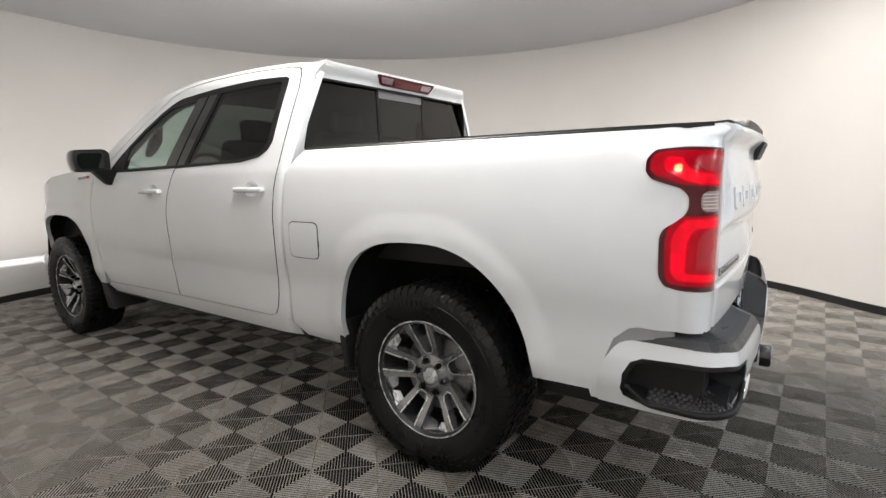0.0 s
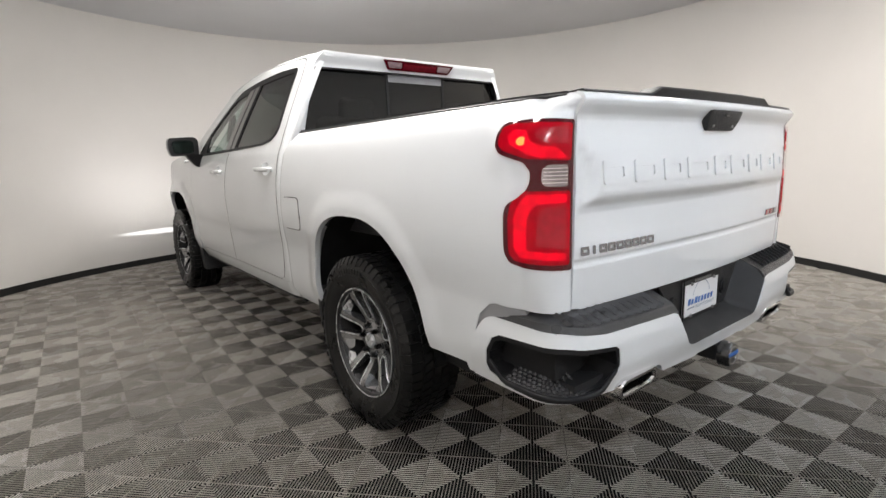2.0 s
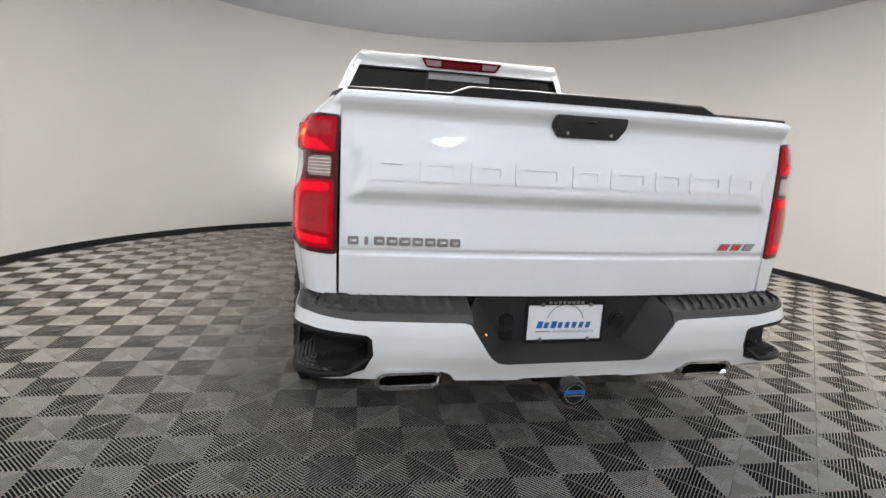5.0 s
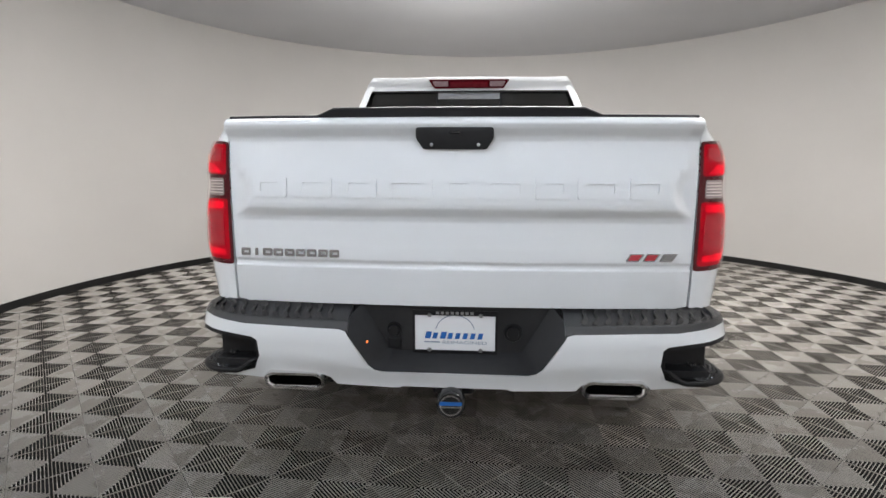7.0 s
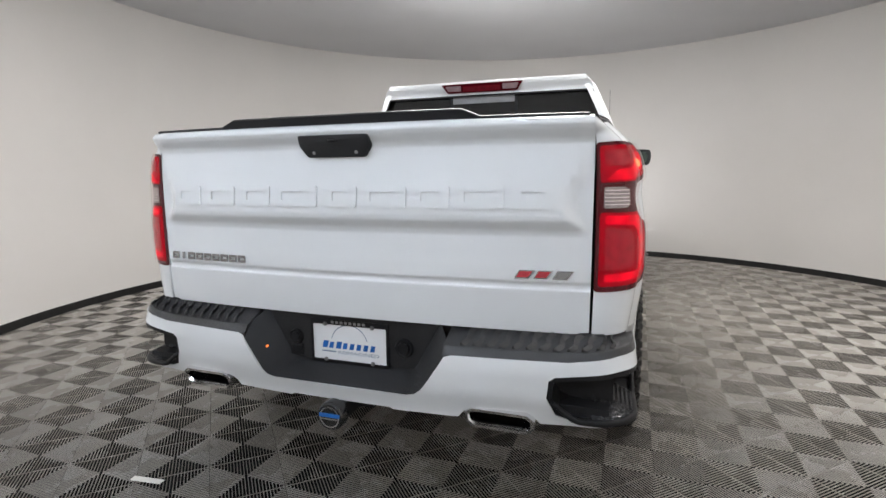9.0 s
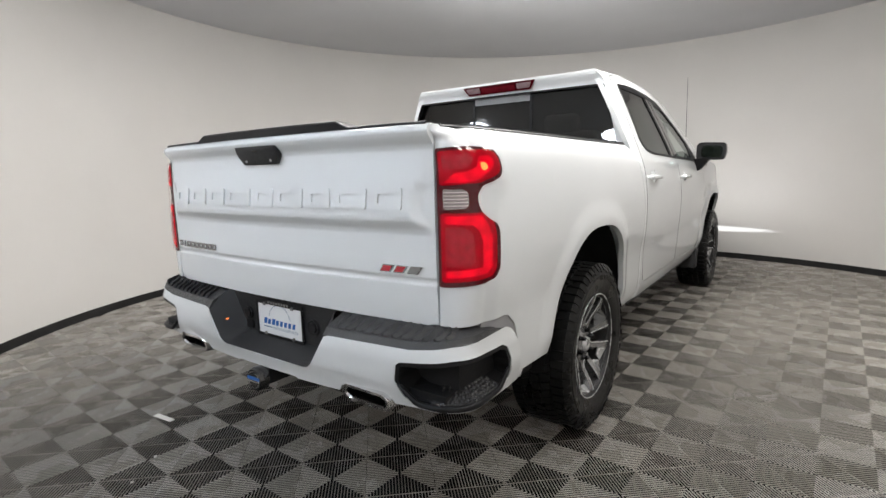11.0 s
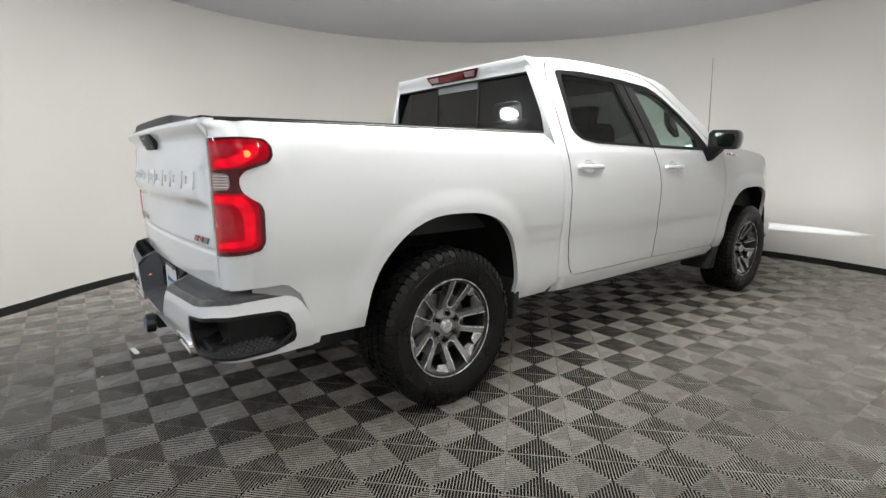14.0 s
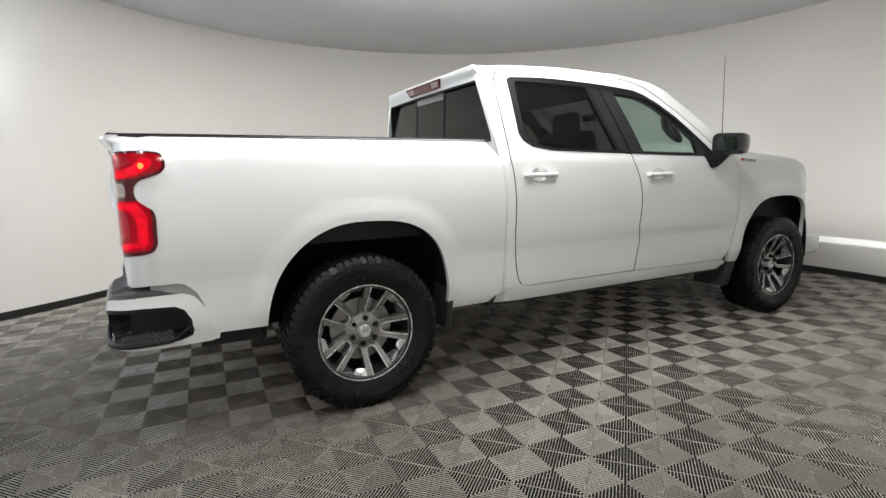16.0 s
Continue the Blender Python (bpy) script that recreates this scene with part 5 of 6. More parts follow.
def rim_place(u, v):
    """The wheel's face, dished towards the hub."""
    r = math.hypot(u, v)
    return (SINK + 0.010 - 0.014 * smoothstep(0.05, 0.10, r) + 0.052 * smoothstep(0.085, 0.262, r), u, v)


def build_wheel():
    # barrel, front lip to back
    prof = [(R_RIM + 0.004, 0.006), (R_RIM + 0.002, 0.014), (R_RIM - 0.006, 0.015), (R_RIM - 0.012, 0.006), (R_RIM - 0.018, -0.012), (R_RIM - 0.026, -0.05), (R_RIM - 0.036, -0.20), (R_RIM - 0.02, -0.245), (R_RIM, -0.25), (R_RIM + 0.004, -0.245)]
    wheel = part("wheel", lathe(prof, 72), BARREL, truck, "grey and machined alloy wheel with a black tyre", smooth=40)
    part("rim_lip", lathe([(R_RIM + 0.0035, 0.0075), (R_RIM + 0.001, 0.0160), (R_RIM - 0.004, 0.0160), (R_RIM - 0.008, 0.010)], 72), RIM_CUT, wheel, "machined rim lip", smooth=50)
    disc = [polar(R_RIM - 0.009, k * math.tau / 96) for k in range(96)]

    def slot(a, r0, r1, h0, h1, r):
        """A tapering opening along the direction a with flat ends."""
        c, s = math.cos(a), math.sin(a)
        pts = [(r0, -h0 * 0.5), (r0 + 0.016, -h0), (r1 - 0.004, -h1), (r1 + 0.004, 0), (r1 - 0.004, h1), (r0 + 0.016, h0), (r0, h0 * 0.5)]
        return rounded([(c * p - s * q, s * p + c * q) for p, q in pts], r, 2)
    turns = [k * math.tau / 5 + math.pi / 2 for k in range(5)]
    slots = [slot(a, 0.104, 0.246, 0.024, 0.041, 0.005) for a in turns]
    valleys = [slot(a + math.tau / 10, 0.096, 0.243, 0.020, 0.076, 0.005) for a in turns]
    panel("spoke_face", sheet(disc, slots + valleys, rim_place, 0.03, 0.03, 0.042), RIM_GREY, wheel, "grey painted split spokes")
    for a in turns:
        # bright cut lines along both sides of each opening, open towards the rim
        c, s = math.cos(a), math.sin(a)
        for m in (-1, 1):
            line = [(0.1035, 0.0), (0.1035, m * 0.0122), (0.1195, m * 0.0246), (0.2425, m * 0.0416), (0.2465, m * 0.0500), (0.2380, m * 0.0470), (0.1170, m * 0.0302), (0.0985, m * 0.0150), (0.0985, 0.0)]
            line = line if m > 0 else line[::-1]
            panel("machined_edge", sheet([(c * p - s * q, s * p + c * q) for p, q in line], [], rim_place, 0.03, 0.03, 0.004, lift=0.0020), RIM_CUT, wheel, "bright machined spoke edge")
        # sloping facets that fill the valley between two spokes next to the rim, falling away to the dark brake
        b = a + math.tau / 10
        c, s = math.cos(b), math.sin(b)
        for m in (-1, 1):
            def facet(u, v, c=c, s=s, m=m):
                r, q = u * c + v * s, m * (-u * s + v * c)
                return (rim_place(u, v)[0] - 0.003 - (0.55 if m > 0 else 1.5) * max(0.0, 0.240 - r) - 0.25 * max(0.0, 0.078 - q), u, v)
            half = [(0.214, 0.018), (0.243, 0.0), (0.240, 0.076), (0.205, 0.062)] if m > 0 else [(0.205, -0.062), (0.240, -0.076), (0.243, 0.0), (0.222, -0.010)]
            panel("spoke_facet", sheet([(c * p - s * q, s * p + c * q) for p, q in half], [], facet, 0.03, 0.03, 0.010), RIM_CUT if m > 0 else RIM_GREY, wheel, "bright cut facet by the rim" if m > 0 else "grey facet by the rim")
    part("valve_stem", lathe([(0.0, -0.012), (0.006, -0.012), (0.006, -0.05), (0.0, -0.05)], 10), BLACK_TRIM, wheel, "black valve stem").matrix_basis = Matrix.Translation((0.0, 0.2325, 0.02))
    part("center_cap", lathe([(0.0, SINK + 0.0245), (0.030, SINK + 0.0235), (0.036, SINK + 0.018), (0.040, SINK + 0.004), (0.040, SINK - 0.015)], 40), RIM_CUT, wheel, "silver centre cap", smooth=40)
    bm = bmesh.new()
    vs = [bm.verts.new((SINK + 0.0252, p, q)) for p, q in ((-0.018, -0.011), (-0.006, -0.003), (0.016, 0.004), (0.018, 0.011), (0.006, 0.004), (-0.016, -0.004))]
    bm.faces.new(vs)
    part("cap_mark", bm, BLACK_TRIM, wheel, "small black mark")
    for k in range(6):
        y, z = polar(0.070, k * math.tau / 6 + math.pi / 2 + 0.2)
        bm = lathe([(0.0, 0.040), (0.008, 0.039), (0.0125, 0.030), (0.0135, 0.0), (0.0135, -0.02)], 6)
        bmesh.ops.transform(bm, matrix=Matrix.Translation((SINK - 0.006, y, z)), verts=bm.verts)
        part("lug_nut", bm, BLACK_CHROME, wheel, "black chrome lug nut", smooth=30)
        bm = lathe([(0.0215, 0.0105), (0.0170, 0.004), (0.0170, -0.03)], 16)
        bmesh.ops.transform(bm, matrix=Matrix.Translation((SINK - 0.006, y, z)), verts=bm.verts)
        part("lug_well", bm, LINER, wheel)
    part("brake_disc", lathe([(0.08, -0.095), (0.175, -0.095), (0.175, -0.12), (0.08, -0.12)], 48, close=True), STEEL, wheel, "dull steel brake disc", smooth=30)
    part("wheel_back", lathe([(0.0, -0.135), (0.25, -0.145)], 40), LINER, wheel, "dark brake backing")
    # tyre
    w0, w1 = 0.030, -0.268
    mid = (w0 + w1) / 2
    prof = [(R_RIM - 0.004, 0.004), (R_RIM + 0.006, 0.012), (R_RIM + 0.03, 0.022), (0.325, 0.031), (0.350, 0.0325), (0.352, 0.0335), (0.356, 0.0335), (0.358, 0.031), (0.375, 0.030), (0.392, 0.026), (0.402, 0.019), (0.409, 0.008), (0.411, -0.03),
            (0.412, mid), (0.411, -0.21), (0.408, -0.24), (0.398, -0.25), (0.36, -0.272), (0.32, -0.27), (R_RIM, -0.25)]
    part("tyre", lathe(prof, 96), RUBBER, wheel, "black all-terrain tyre with blocky tread", smooth=35)
    bm = bmesh.new()
    n = 60
    for row, (x0, x1, off) in enumerate(((0.014, -0.042, 0), (-0.050, -0.095, 0.5), (-0.103, -0.140, 0), (-0.148, -0.190, 0.5), (-0.198, -0.245, 0))):
        for k in range(n):
            a0, a1 = (k + off + 0.06) * math.tau / n, (k + off + 0.80) * math.tau / n
            sh = 0.014 if row in (1, 3) else 0.0
            vs = []
            for x, da in ((x0, 0), (x1, sh / 0.4)):
                for a in (a0 + da, a1 + da):
                    for r in (0.404, 0.4200 if row in (1, 2, 3) else 0.4185):
                        y, z = polar(r, a)
                        vs.append(bm.verts.new((x, y, z)))
            for q in ((0, 1, 3, 2), (4, 6, 7, 5), (0, 4, 5, 1), (2, 3, 7, 6), (1, 5, 7, 3)):
                bm.faces.new([vs[i] for i in q])
    # shoulder lugs down the sidewall
    for side_x, sgn in ((0.009, 1), (-0.240, -1)):
        for k in range(n):
            a0, a1 = (k + 0.1) * math.tau / n, (k + 0.75) * math.tau / n
            deep = 0.376 if k % 2 else 0.386
            prof4 = ((0.4175, side_x + sgn * 0.004), (0.400, side_x + sgn * 0.0165), (deep, side_x + sgn * 0.0275))
            inner4 = ((0.405, side_x - sgn * 0.004), (0.395, side_x + sgn * 0.008), (deep, side_x + sgn * 0.020))
            rows4 = []
            for a in (a0, a1):
                rows4.append([bm.verts.new((x, *polar(r, a))) for r, x in prof4 + inner4])
            A, B = rows4
            for i in range(2):
                bm.faces.new((A[i], A[i + 1], B[i + 1], B[i]))
                bm.faces.new((A[i], A[i + 3], A[i + 4], A[i + 1]))
                bm.faces.new((B[i], B[i + 1], B[i + 4], B[i + 3]))
            bm.faces.new((A[2], A[5], B[5], B[2]))
    # raised marks in place of the sidewall writing
    for k in range(9):
        a0, a1 = math.pi * 0.5 + (k - 4.5) * 0.075, math.pi * 0.5 + (k - 4.5) * 0.075 + 0.055
        for base_a in (0, math.pi):
            vs = [bm.verts.new((0.034 + 0.0 if r < 0.35 else 0.0335, *polar(r, a + base_a))) for r, a in ((0.338, a0), (0.338, a1), (0.362, a1), (0.362, a0))]
            top4 = [bm.verts.new(v.co + Vector((0.003, 0, 0))) for v in vs]
            bm.faces.new(top4)
            for i in range(4):
                bm.faces.new((vs[i], vs[(i + 1) % 4], top4[(i + 1) % 4], top4[i]))
    bmesh.ops.recalc_face_normals(bm, faces=bm.faces)
    tagged(part("tread", bm, RUBBER, wheel, "black tread blocks", smooth=35), kind="stuff")
    return wheel


first = build_wheel()
spins = {(1, 0): -0.33, (1, 1): -0.25, (-1, 0): 0.16, (-1, 1): 0.2}
FACE_X = 1.017
for (sg, fr), spin in spins.items():
    m = Matrix.Translation((sg * FACE_X, BASE * fr, HUB_Z)) @ (Matrix.Identity(4) if sg > 0 else Matrix.Rotation(math.pi, 4, "Z")) @ Matrix.Rotation(spin, 4, "X")
    if (sg, fr) == (1, 0):
        first.matrix_basis = m
    else:
        copy_thing(first, m)


# ---------------------------------------------------------------- wheel wells, flaps, underside
for yc in (0.0, BASE):
    for sg in (-1, 1):
        bm = bmesh.new()
        line = arch_line(yc, 0.44, 30, 0.53, 0.48, 0.56)
        outer_row = [bm.verts.new((sg * 0.985, y, z)) for y, z in line]
        inner_row = [bm.verts.new((sg * 0.55, y, z)) for y, z in line]
        for i in range(len(line) - 1):
            bm.faces.new((outer_row[i], outer_row[i + 1], inner_row[i + 1], inner_row[i]))
        bm.faces.new(inner_row)
        part("wheel_liner", bm, LINER, truck, "black felt wheel-arch liner", smooth=50)
for sg in (-1, 1):
    bm = soft_box((0.80, 0.512, 0.355), (0.995, 0.552, 0.605), 0.008, 2)
    for v in bm.verts:
        v.co.y += 0.035 * (v.co.z - 0.36) / 0.25 - 0.02
        v.co.x *= sg
    bmesh.ops.recalc_face_normals(bm, faces=bm.faces)
    part("splash_guard", bm, BLACK_PLASTIC, truck, "black rear splash guard", smooth=30)
    bm = soft_box((0.72, 3.06, 0.30), (0.99, 3.16, 0.50), 0.012, 2)
    for v in bm.verts:
        v.co.y += 0.08 * (v.co.z - 0.30) / 0.2
        v.co.x *= sg
    bmesh.ops.recalc_face_normals(bm, faces=bm.faces)
    part("splash_guard", bm, BLACK_PLASTIC, truck, "black front splash guard", smooth=30)
    # dark valance below the bed behind the wheel
    bm = bmesh.new()
    box(bm, (sg * 0.93, -0.80, 0.455), (sg * 0.90, -0.50, 0.60))
    part("bed_valance", bm, UNDER, truck, "dark lower valance")

bm = bmesh.new()
box(bm, (-0.86, 0.62, 0.47), (0.86, 3.15, 0.58))
part("floor_pan", bm, UNDER, truck, "dark underside of the cab")
for sg in (-1, 1):
    bm = bmesh.new()
    box(bm, (sg * 0.42, -1.05, 0.50), (sg * 0.50, 4.4, 0.64))
    part("frame_rail", bm, UNDER, truck, "black steel frame rail")
bm = bmesh.new()
tube(bm, [(-0.80, 0, 0.42), (-0.16, 0, 0.42), (0.16, 0, 0.42), (0.80, 0, 0.42)], 0.045, 14)
axle = part("rear_axle", bm, UNDER, truck, "black rear axle", smooth=40)
bm = bmesh.new()
bmesh.ops.create_uvsphere(bm, u_segments=20, v_segments=12, radius=0.15, matrix=Matrix.Translation((0.02, -0.02, 0.42)) @ Matrix.Diagonal((1, 0.95, 0.9, 1)))
part("differential", bm, UNDER, axle, "rounded differential housing", smooth=60)
bm = bmesh.new()
tube(bm, [(-0.80, BASE, 0.42), (0.80, BASE, 0.42)], 0.05, 14)
part("front_axle", bm, UNDER, truck, "black front axle", smooth=40)
bm = bmesh.new()
box(bm, (-0.86, 3.15, 0.55), (0.86, 4.40, 1.15))
part("engine_block", bm, UNDER, truck, "dark engine bay")
bm = soft_box((-0.75, -0.95, 0.48), (0.75, -0.60, 0.66), 0.03, 2)
part("spare_cross_member", bm, UNDER, truck, "dark rear cross member")
for xc in (-0.6, 0.585):
    bm = bmesh.new()
    tube(bm, [(xc, -1.05, 0.47), (xc * 0.98, -0.8, 0.50), (xc * 0.75, -0.5, 0.52), (xc * 0.6, 0.6, 0.50)], 0.035, 12)
    part("exhaust_pipe", bm, STEEL, truck, "dull steel exhaust pipe", smooth=40)

# spare wheel slung under the bed, and dark panels behind the rear wheels
bm = lathe([(0.20, -0.09), (0.30, -0.115), (0.385, -0.10), (0.405, -0.05), (0.405, 0.05), (0.385, 0.10), (0.30, 0.115), (0.20, 0.09)], 48, close=True)
bmesh.ops.transform(bm, matrix=Matrix.Translation((0, -0.53, 0.46)) @ Matrix.Rotation(math.pi / 2, 4, "Y"), verts=bm.verts)
spare = part("spare_tyre", bm, RUBBER, truck, "black spare tyre slung under the bed", smooth=40)
bm = lathe([(0.0, -0.05), (0.19, -0.06), (0.205, -0.08), (0.205, 0.06), (0.0, 0.05)], 32)
bmesh.ops.transform(bm, matrix=Matrix.Translation((0, -0.53, 0.46)) @ Matrix.Rotation(math.pi / 2, 4, "Y"), verts=bm.verts)
part("spare_rim", bm, UNDER, spare, "dark steel rim", smooth=40)
for sg in (-1, 1):
    bm = soft_box((0.50, -1.02, 0.46), (0.82, -0.60, 0.60), 0.03, 2)
    for v in bm.verts:
        v.co.x *= sg
    bmesh.ops.recalc_face_normals(bm, faces=bm.faces)
    part("inner_valance", bm, UNDER, truck, "dark inner panel behind the rear wheel", smooth=40)


# ---------------------------------------------------------------- mirrors, aerial, cabin
def build_mirror(sgn):
    bm = bmesh.new()
    # housing: lofted rounded rectangles from the glass side forward
    rings = []
    for y, k, dx, dz in ((2.83, 0.97, 0, 0), (2.845, 1.0, 0, 0), (2.90, 1.0, 0, 0), (2.96, 0.93, -0.004, 0.0), (3.00, 0.78, -0.01, 0.0), (3.02, 0.5, -0.02, 0.0)):
        shape = rounded([(0.985, 1.368), (1.225, 1.362), (1.245, 1.44), (1.235, 1.518), (1.02, 1.530), (0.985, 1.505)], [0.03, 0.03, 0.03, 0.03, 0.03, 0.03], 4)
        cx, cz = 1.115, 1.447
        rings.append([bm.verts.new((sgn * (cx + (x - cx) * k + dx), y - 0.03 + 0.16 * (1.245 - x), cz + (z - cz) * k + dz)) for x, z in shape])
    for a, b in zip(rings, rings[1:]):
        for i in range(len(a)):
            j = (i + 1) % len(a)
            bm.faces.new((a[i], a[j], b[j], b[i]))
    bm.faces.new(rings[-1])
    bmesh.ops.recalc_face_normals(bm, faces=bm.faces)
    mirror = part("side_mirror", bm, BLACK_GLOSS, truck, "gloss black door mirror", smooth=45)
    shape = rounded([(1.03, 1.392), (1.196, 1.388), (1.210, 1.44), (1.204, 1.492), (1.055, 1.500), (1.03, 1.48)], 0.03, 4)
    bm = bmesh.new()
    bm.faces.new([bm.verts.new((sgn * x, 2.80 + 0.16 * (1.245 - x), z)) for x, z in shape])
    bmesh.ops.recalc_face_normals(bm, faces=bm.faces)
    part("mirror_glass", bm, MIRROR, mirror, "mirror glass")
    bm = bmesh.new()
    shape = rounded([(0.988, 1.372), (1.222, 1.366), (1.241, 1.44), (1.231, 1.514), (1.022, 1.526), (0.988, 1.502)], 0.03, 4)
    bm.faces.new([bm.verts.new((sgn * x, 2.808 + 0.16 * (1.245 - x), z)) for x, z in shape])
    part("mirror_back", bm, BLACK_TRIM, mirror, "black frame behind the glass")
    bm = bmesh.new()
    a = [(0.975, 2.80, 1.262), (0.975, 2.86, 1.262), (0.965, 2.93, 1.375), (0.965, 2.74, 1.375)]
    b = [(1.030, 2.82, 1.275), (1.030, 2.87, 1.275), (1.11, 2.94, 1.385), (1.11, 2.84, 1.385)]
    va = [bm.verts.new((sgn * x, y, z)) for x, y, z in a]
    vb = [bm.verts.new((sgn * x, y, z)) for x, y, z in b]
    for i in range(4):
        j = (i + 1) % 4
        bm.faces.new((va[i], va[j], vb[j], vb[i]))
    bm.faces.new(va)
    bm.faces.new(vb)
    bmesh.ops.recalc_face_normals(bm, faces=bm.faces)
    bmesh.ops.bevel(bm, geom=bm.edges[:], offset=0.006, segments=2, affect="EDGES")
    part("mirror_arm", bm, BLACK_TRIM, mirror, "black mirror arm", smooth=40)
    return mirror


MIRROR = material("mirror_silver", (0.36, 0.45, 0.40), 0.03, metal=1.0)
for s in (-1, 1):
    build_mirror(s)

bm = bmesh.new()
tube(bm, [(0.83, 3.19, 1.39), (0.83, 3.185, 1.60), (0.825, 3.17, 2.17)], [0.006, 0.003, 0.0018], 8)
aerial = part("aerial", bm, BLACK_TRIM, truck, "thin black whip aerial", smooth=60)
bm = lathe([(0.016, 0.0), (0.014, 0.014), (0.007, 0.022), (0.0, 0.023)], 16)
bmesh.ops.transform(bm, matrix=Matrix.Translation((0.83, 3.19, 1.378)) @ Matrix.Rotation(-math.pi / 2, 4, "Y"), verts=bm.verts)
bmesh.ops.recalc_face_normals(bm, faces=bm.faces)
part("aerial_base", bm, BLACK_PLASTIC, aerial, "black aerial foot", smooth=40)


def build_seat(x, y, wide, name, own_label):
    bm = soft_box((x - wide / 2, y + 0.08, 0.82), (x + wide / 2, y + 0.58, 1.0), 0.05, 3)
    seat = part(name, bm, SEAT, truck, own_label, smooth=50)
    bm = soft_box((x - wide / 2, -0.08, 0.0), (x + wide / 2, 0.08, 0.62), 0.06, 3, Matrix.Translation((0, y + 0.02, 0.96)) @ Matrix.Rotation(radians(14), 4, "X"))
    part("backrest", bm, SEAT, seat, "dark cloth backrest", smooth=50)
    return seat


def headrest(seat, x, y, z):
    part("headrest", soft_box((x - 0.13, y - 0.05, z), (x + 0.13, y + 0.05, z + 0.19), 0.045, 3), SEAT, seat, "dark headrest", smooth=50)


bench = build_seat(0.0, 1.12, 1.42, "rear_bench", "dark cloth rear bench")
for x in (-0.42, 0.42):
    headrest(bench, x, 1.02, 1.50)
for x in (-0.40, 0.40):
    st = build_seat(x, 2.02, 0.54, "front_seat", "dark cloth front seat")
    headrest(st, x, 1.90, 1.52)
wheel_ring = bmesh.new()
pts = [(-0.40 + 0.185 * math.cos(a), 2.62 - 0.06 * math.sin(a), 1.32 + 0.175 * math.sin(a)) for a in np.linspace(0, math.tau, 33)]
tube(wheel_ring, pts, 0.016, 8, caps=False)
part("steering_wheel", wheel_ring, INTERIOR, truck, "dark steering wheel", smooth=60)
bm = bmesh.new()
tube(bm, [(-0.40, 2.62, 1.32), (-0.40, 2.85, 1.22)], 0.04, 10)
part("steering_column", bm, INTERIOR, truck, "dark steering column", smooth=60)
bm = soft_box((-0.11, 2.52, 1.70), (0.11, 2.56, 1.77), 0.015, 2)
part("inner_mirror", bm, BLACK_GLOSS, truck, "black inner mirror", smooth=40)
bm = bmesh.new()
box(bm, (-0.70, 0.95, 1.865), (0.70, 2.35, 1.885))
part("headliner", bm, HEADLINER, truck, "pale headliner")
bm = bmesh.new()
box(bm, (-0.88, 0.96, 0.58), (0.88, 3.0, 0.62))
part("cabin_floor", bm, INTERIOR, truck, "dark cabin carpet")



# ---------------------------------------------------------------- floor of ribbed tiles
bm = bmesh.new()
vs = [bm.verts.new((*ring_point(math.tau * k / 96, 0.1), -0.0195)) for k in range(96)]
f = bm.faces.new(vs)
ext = bmesh.ops.extrude_face_region(bm, geom=[f])
for v in ext["geom"]:
    if isinstance(v, bmesh.types.BMVert):
        v.co.z -= 0.08
bmesh.ops.recalc_face_normals(bm, faces=bm.faces)
floor = tagged(part("floor", bm, SUBFLOOR), "grey ribbed interlocking plastic garage tiles laid diagonally", "floor", kind="structure")

SIZE = 0.292             # tile edge
RIBS = 22
CREST = ((-1.0, -2.2), (-1.0, 0.0), (-0.82, 0.57), (-0.40, 0.92), (0.0, 1.0), (0.40, 0.92), (0.82, 0.57), (1.0, 0.0), (1.0, -2.2))     # half section of a rib


def tile_geometry():
    """One square tile: ribs run in from each edge to the diagonals, with a thin rim round it."""
    verts, faces = [], []

    def quad(*pts):
        n = len(verts)
        verts.extend(pts)
        faces.append((n, n + 1, n + 2, n + 3))
    s = SIZE / 2 - 0.0008
    rim = 0.0006
    pitch = (2 * s - 2 * rim) / RIBS
    w = pitch * 0.11
    for k in range(4):
        c, sn = (1, 0, -1, 0)[k], (0, 1, 0, -1)[k]

        def at(x, y, z):
            return (c * x - sn * y, sn * x + c * y, z)
        quad(at(-s, -s, -0.0035), at(s, -s, -0.0035), at(s - rim, -s + rim, -0.0035), at(-s + rim, -s + rim, -0.0035))
        quad(at(-s + rim, -s + rim, -0.0035), at(s - rim, -s + rim, -0.0035), at(s - rim, -s + rim, -0.006), at(-s + rim, -s + rim, -0.006))
        for i in range(RIBS):
            x = -s + rim + pitch * (i + 0.5)
            y0 = -s + rim
            if -abs(x) - w - y0 < 0.0008:
                continue
            # a rib with a round glossy crest, open below: arc from one side over the top to the other
            rows = []
            for dx, dz in CREST:
                px = x + w * dx
                rows.append((at(px, y0, w * (dz - 1)), at(px, -abs(px), w * (dz - 1))))
            n = len(verts)
            for p, q in rows:
                verts.extend((p, q))
            for k2 in range(len(rows) - 1):
                faces.append((n + 2 * k2, n + 2 * k2 + 2, n + 2 * k2 + 3, n + 2 * k2 + 1))
    return verts, faces


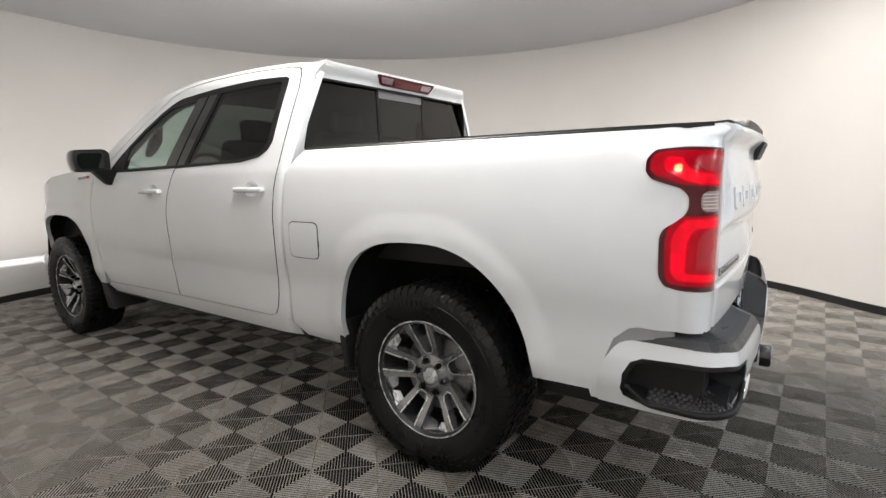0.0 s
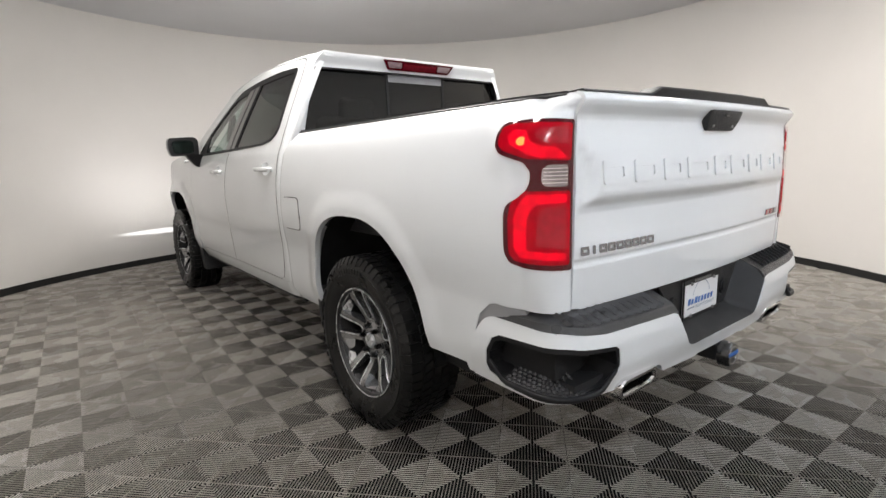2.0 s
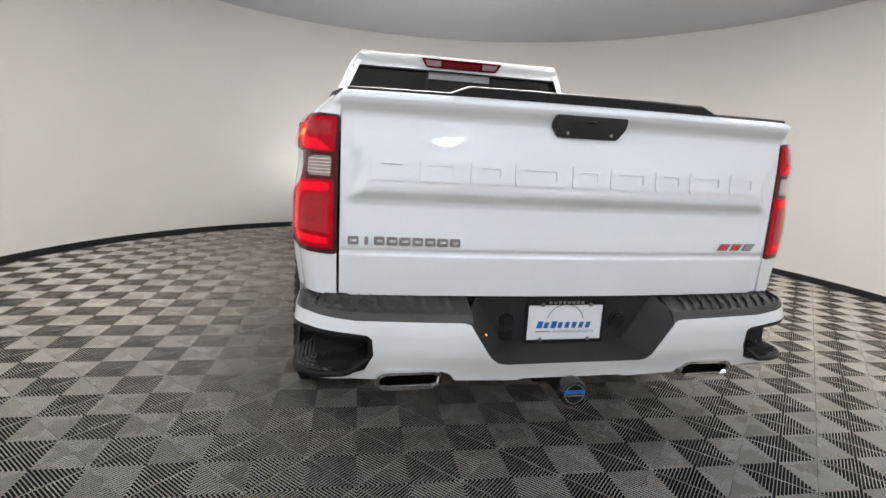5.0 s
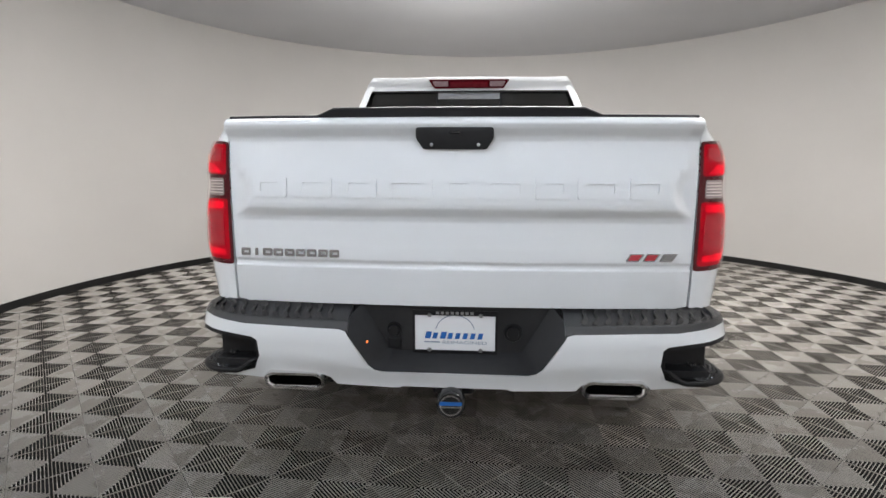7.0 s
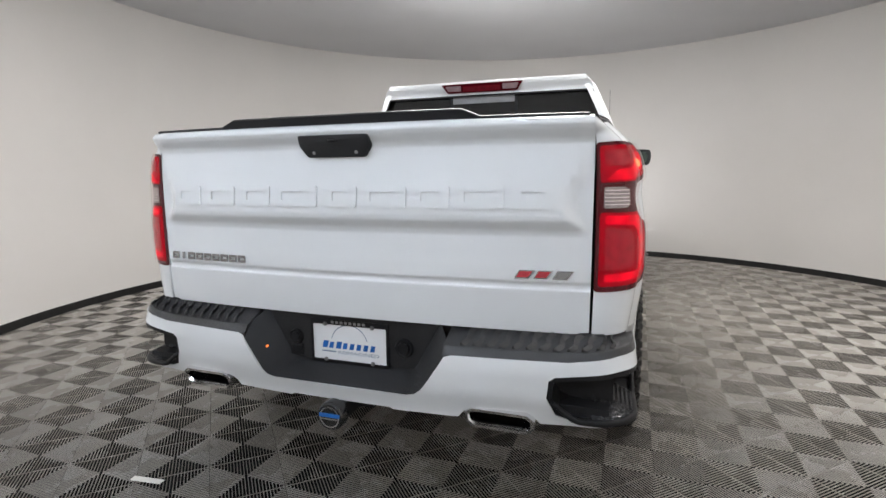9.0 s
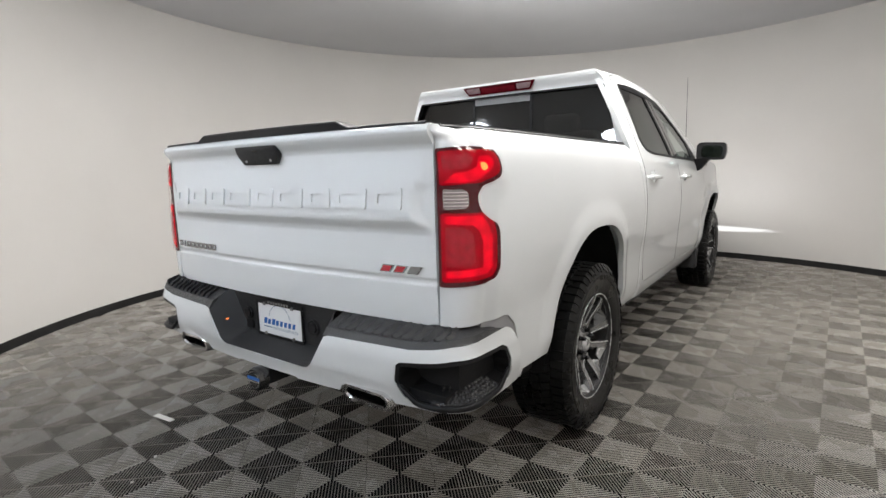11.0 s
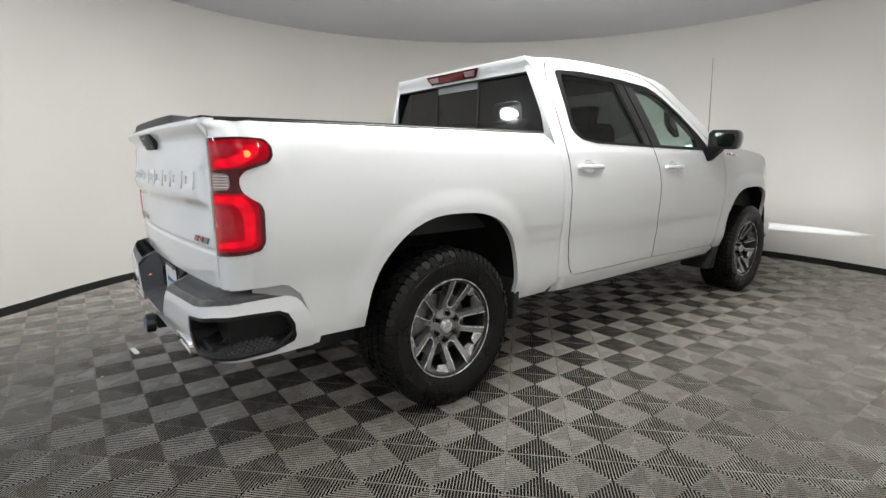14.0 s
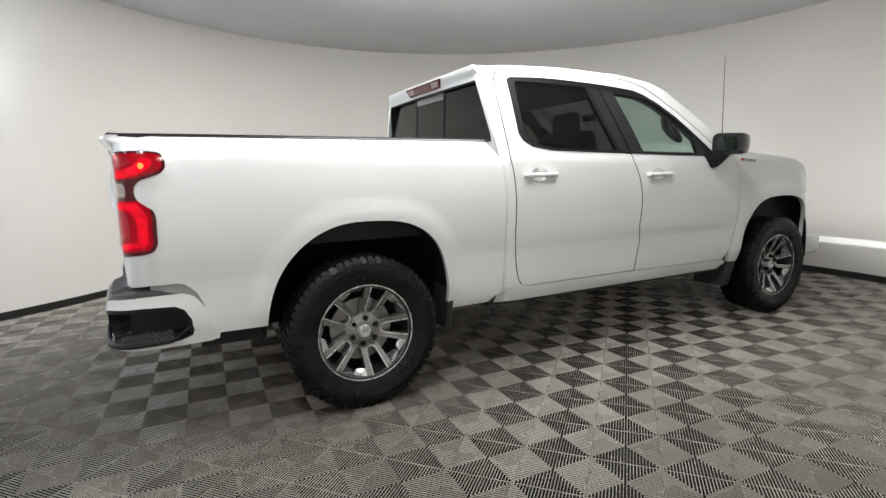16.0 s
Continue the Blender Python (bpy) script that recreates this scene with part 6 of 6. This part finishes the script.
tile_verts, tile_faces = tile_geometry()
tile_mesh = bpy.data.meshes.new("tile")
tile_mesh.from_pydata(tile_verts, [], tile_faces)
tile_mesh.shade_smooth()
tile_mesh.materials.append(TILE)
TURN = radians(42.6)
PH = (-0.1070, 0.0420)
spots = []
for i in range(-24, 25):
    for j in range(-24, 25):
        u, v = PH[0] + SIZE * (i + 0.5), PH[1] + SIZE * (j + 0.5)
        x, y = u * math.cos(TURN) - v * math.sin(TURN), u * math.sin(TURN) + v * math.cos(TURN)
        ang = math.atan2(x - ROOM[0], ROOM[1] - y)
        if math.hypot(x - ROOM[0], y - ROOM[1]) < ring_radius(ang) + 0.12:
            # how near the tile lies to the strip walked round the rear of the vehicle
            near = abs(math.hypot((x - 0.3) / 1.15, y + 0.2) - 1.9) + (0 if y < 1.2 else 0.6 * (y - 1.2))
            spots.append((near, x, y))
spots.sort()
flat_v, flat_f = [], []
tv = np.array(tile_verts)
rot = np.array([[math.cos(TURN), math.sin(TURN), 0], [-math.sin(TURN), math.cos(TURN), 0], [0, 0, 1]])
for n, (_, x, y) in enumerate(spots):
    q = random.choice((0, 1, 2, 3))
    if n < 300:
        ob = new("tile", tile_mesh)
        ob.parent = floor
        ob.matrix_basis = pose(x, y, random.uniform(-0.0004, 0.0004), 0, 0, math.degrees(TURN) + 90 * q)
    else:
        base = len(flat_v)
        flat_v += (tv @ rot + (x, y, 0)).tolist()
        flat_f += [tuple(i + base for i in fc) for fc in tile_faces]
me = bpy.data.meshes.new("far_tiles")
me.from_pydata(flat_v, [], flat_f)
me.shade_smooth()
me.materials.append(TILE)
rest = new("far_tiles", me)
rest.parent = floor
tagged(rest, "grey ribbed tiles farther off", kind="stuff")


# ---------------------------------------------------------------- small things on the floor
bm = soft_box((-0.076, -0.016, 0.0), (0.076, 0.016, 0.0012), 0.0005, 1)
bm.verts.ensure_lookup_table()
tag = tagged(part("paper_label", bm, PAPER), "white paper strip lying on the ribbed floor tiles", "paper")
tag.matrix_basis = pose(-0.945, -1.216, 0.0006, 0, 0, 6)
for lx, ly, lr in ((-0.571, -1.438, 0.012), (-0.444, -1.595, 0.010)):
    bm = bmesh.new()
    bmesh.ops.create_icosphere(bm, subdivisions=2, radius=lr)
    for v in bm.verts:
        v.co *= 0.75 + 0.5 * noise.noise(v.co * 120 + Vector((lx, ly, 0)) * 9)
        v.co.z = v.co.z * 0.35 + lr * 0.3
    crumb = tagged(part("paper_scrap", bm, PAPER), "tiny crumpled scrap of white paper on the tiles", "litter", "scraps on the floor")
    crumb.matrix_basis = pose(lx, ly, 0.0005)
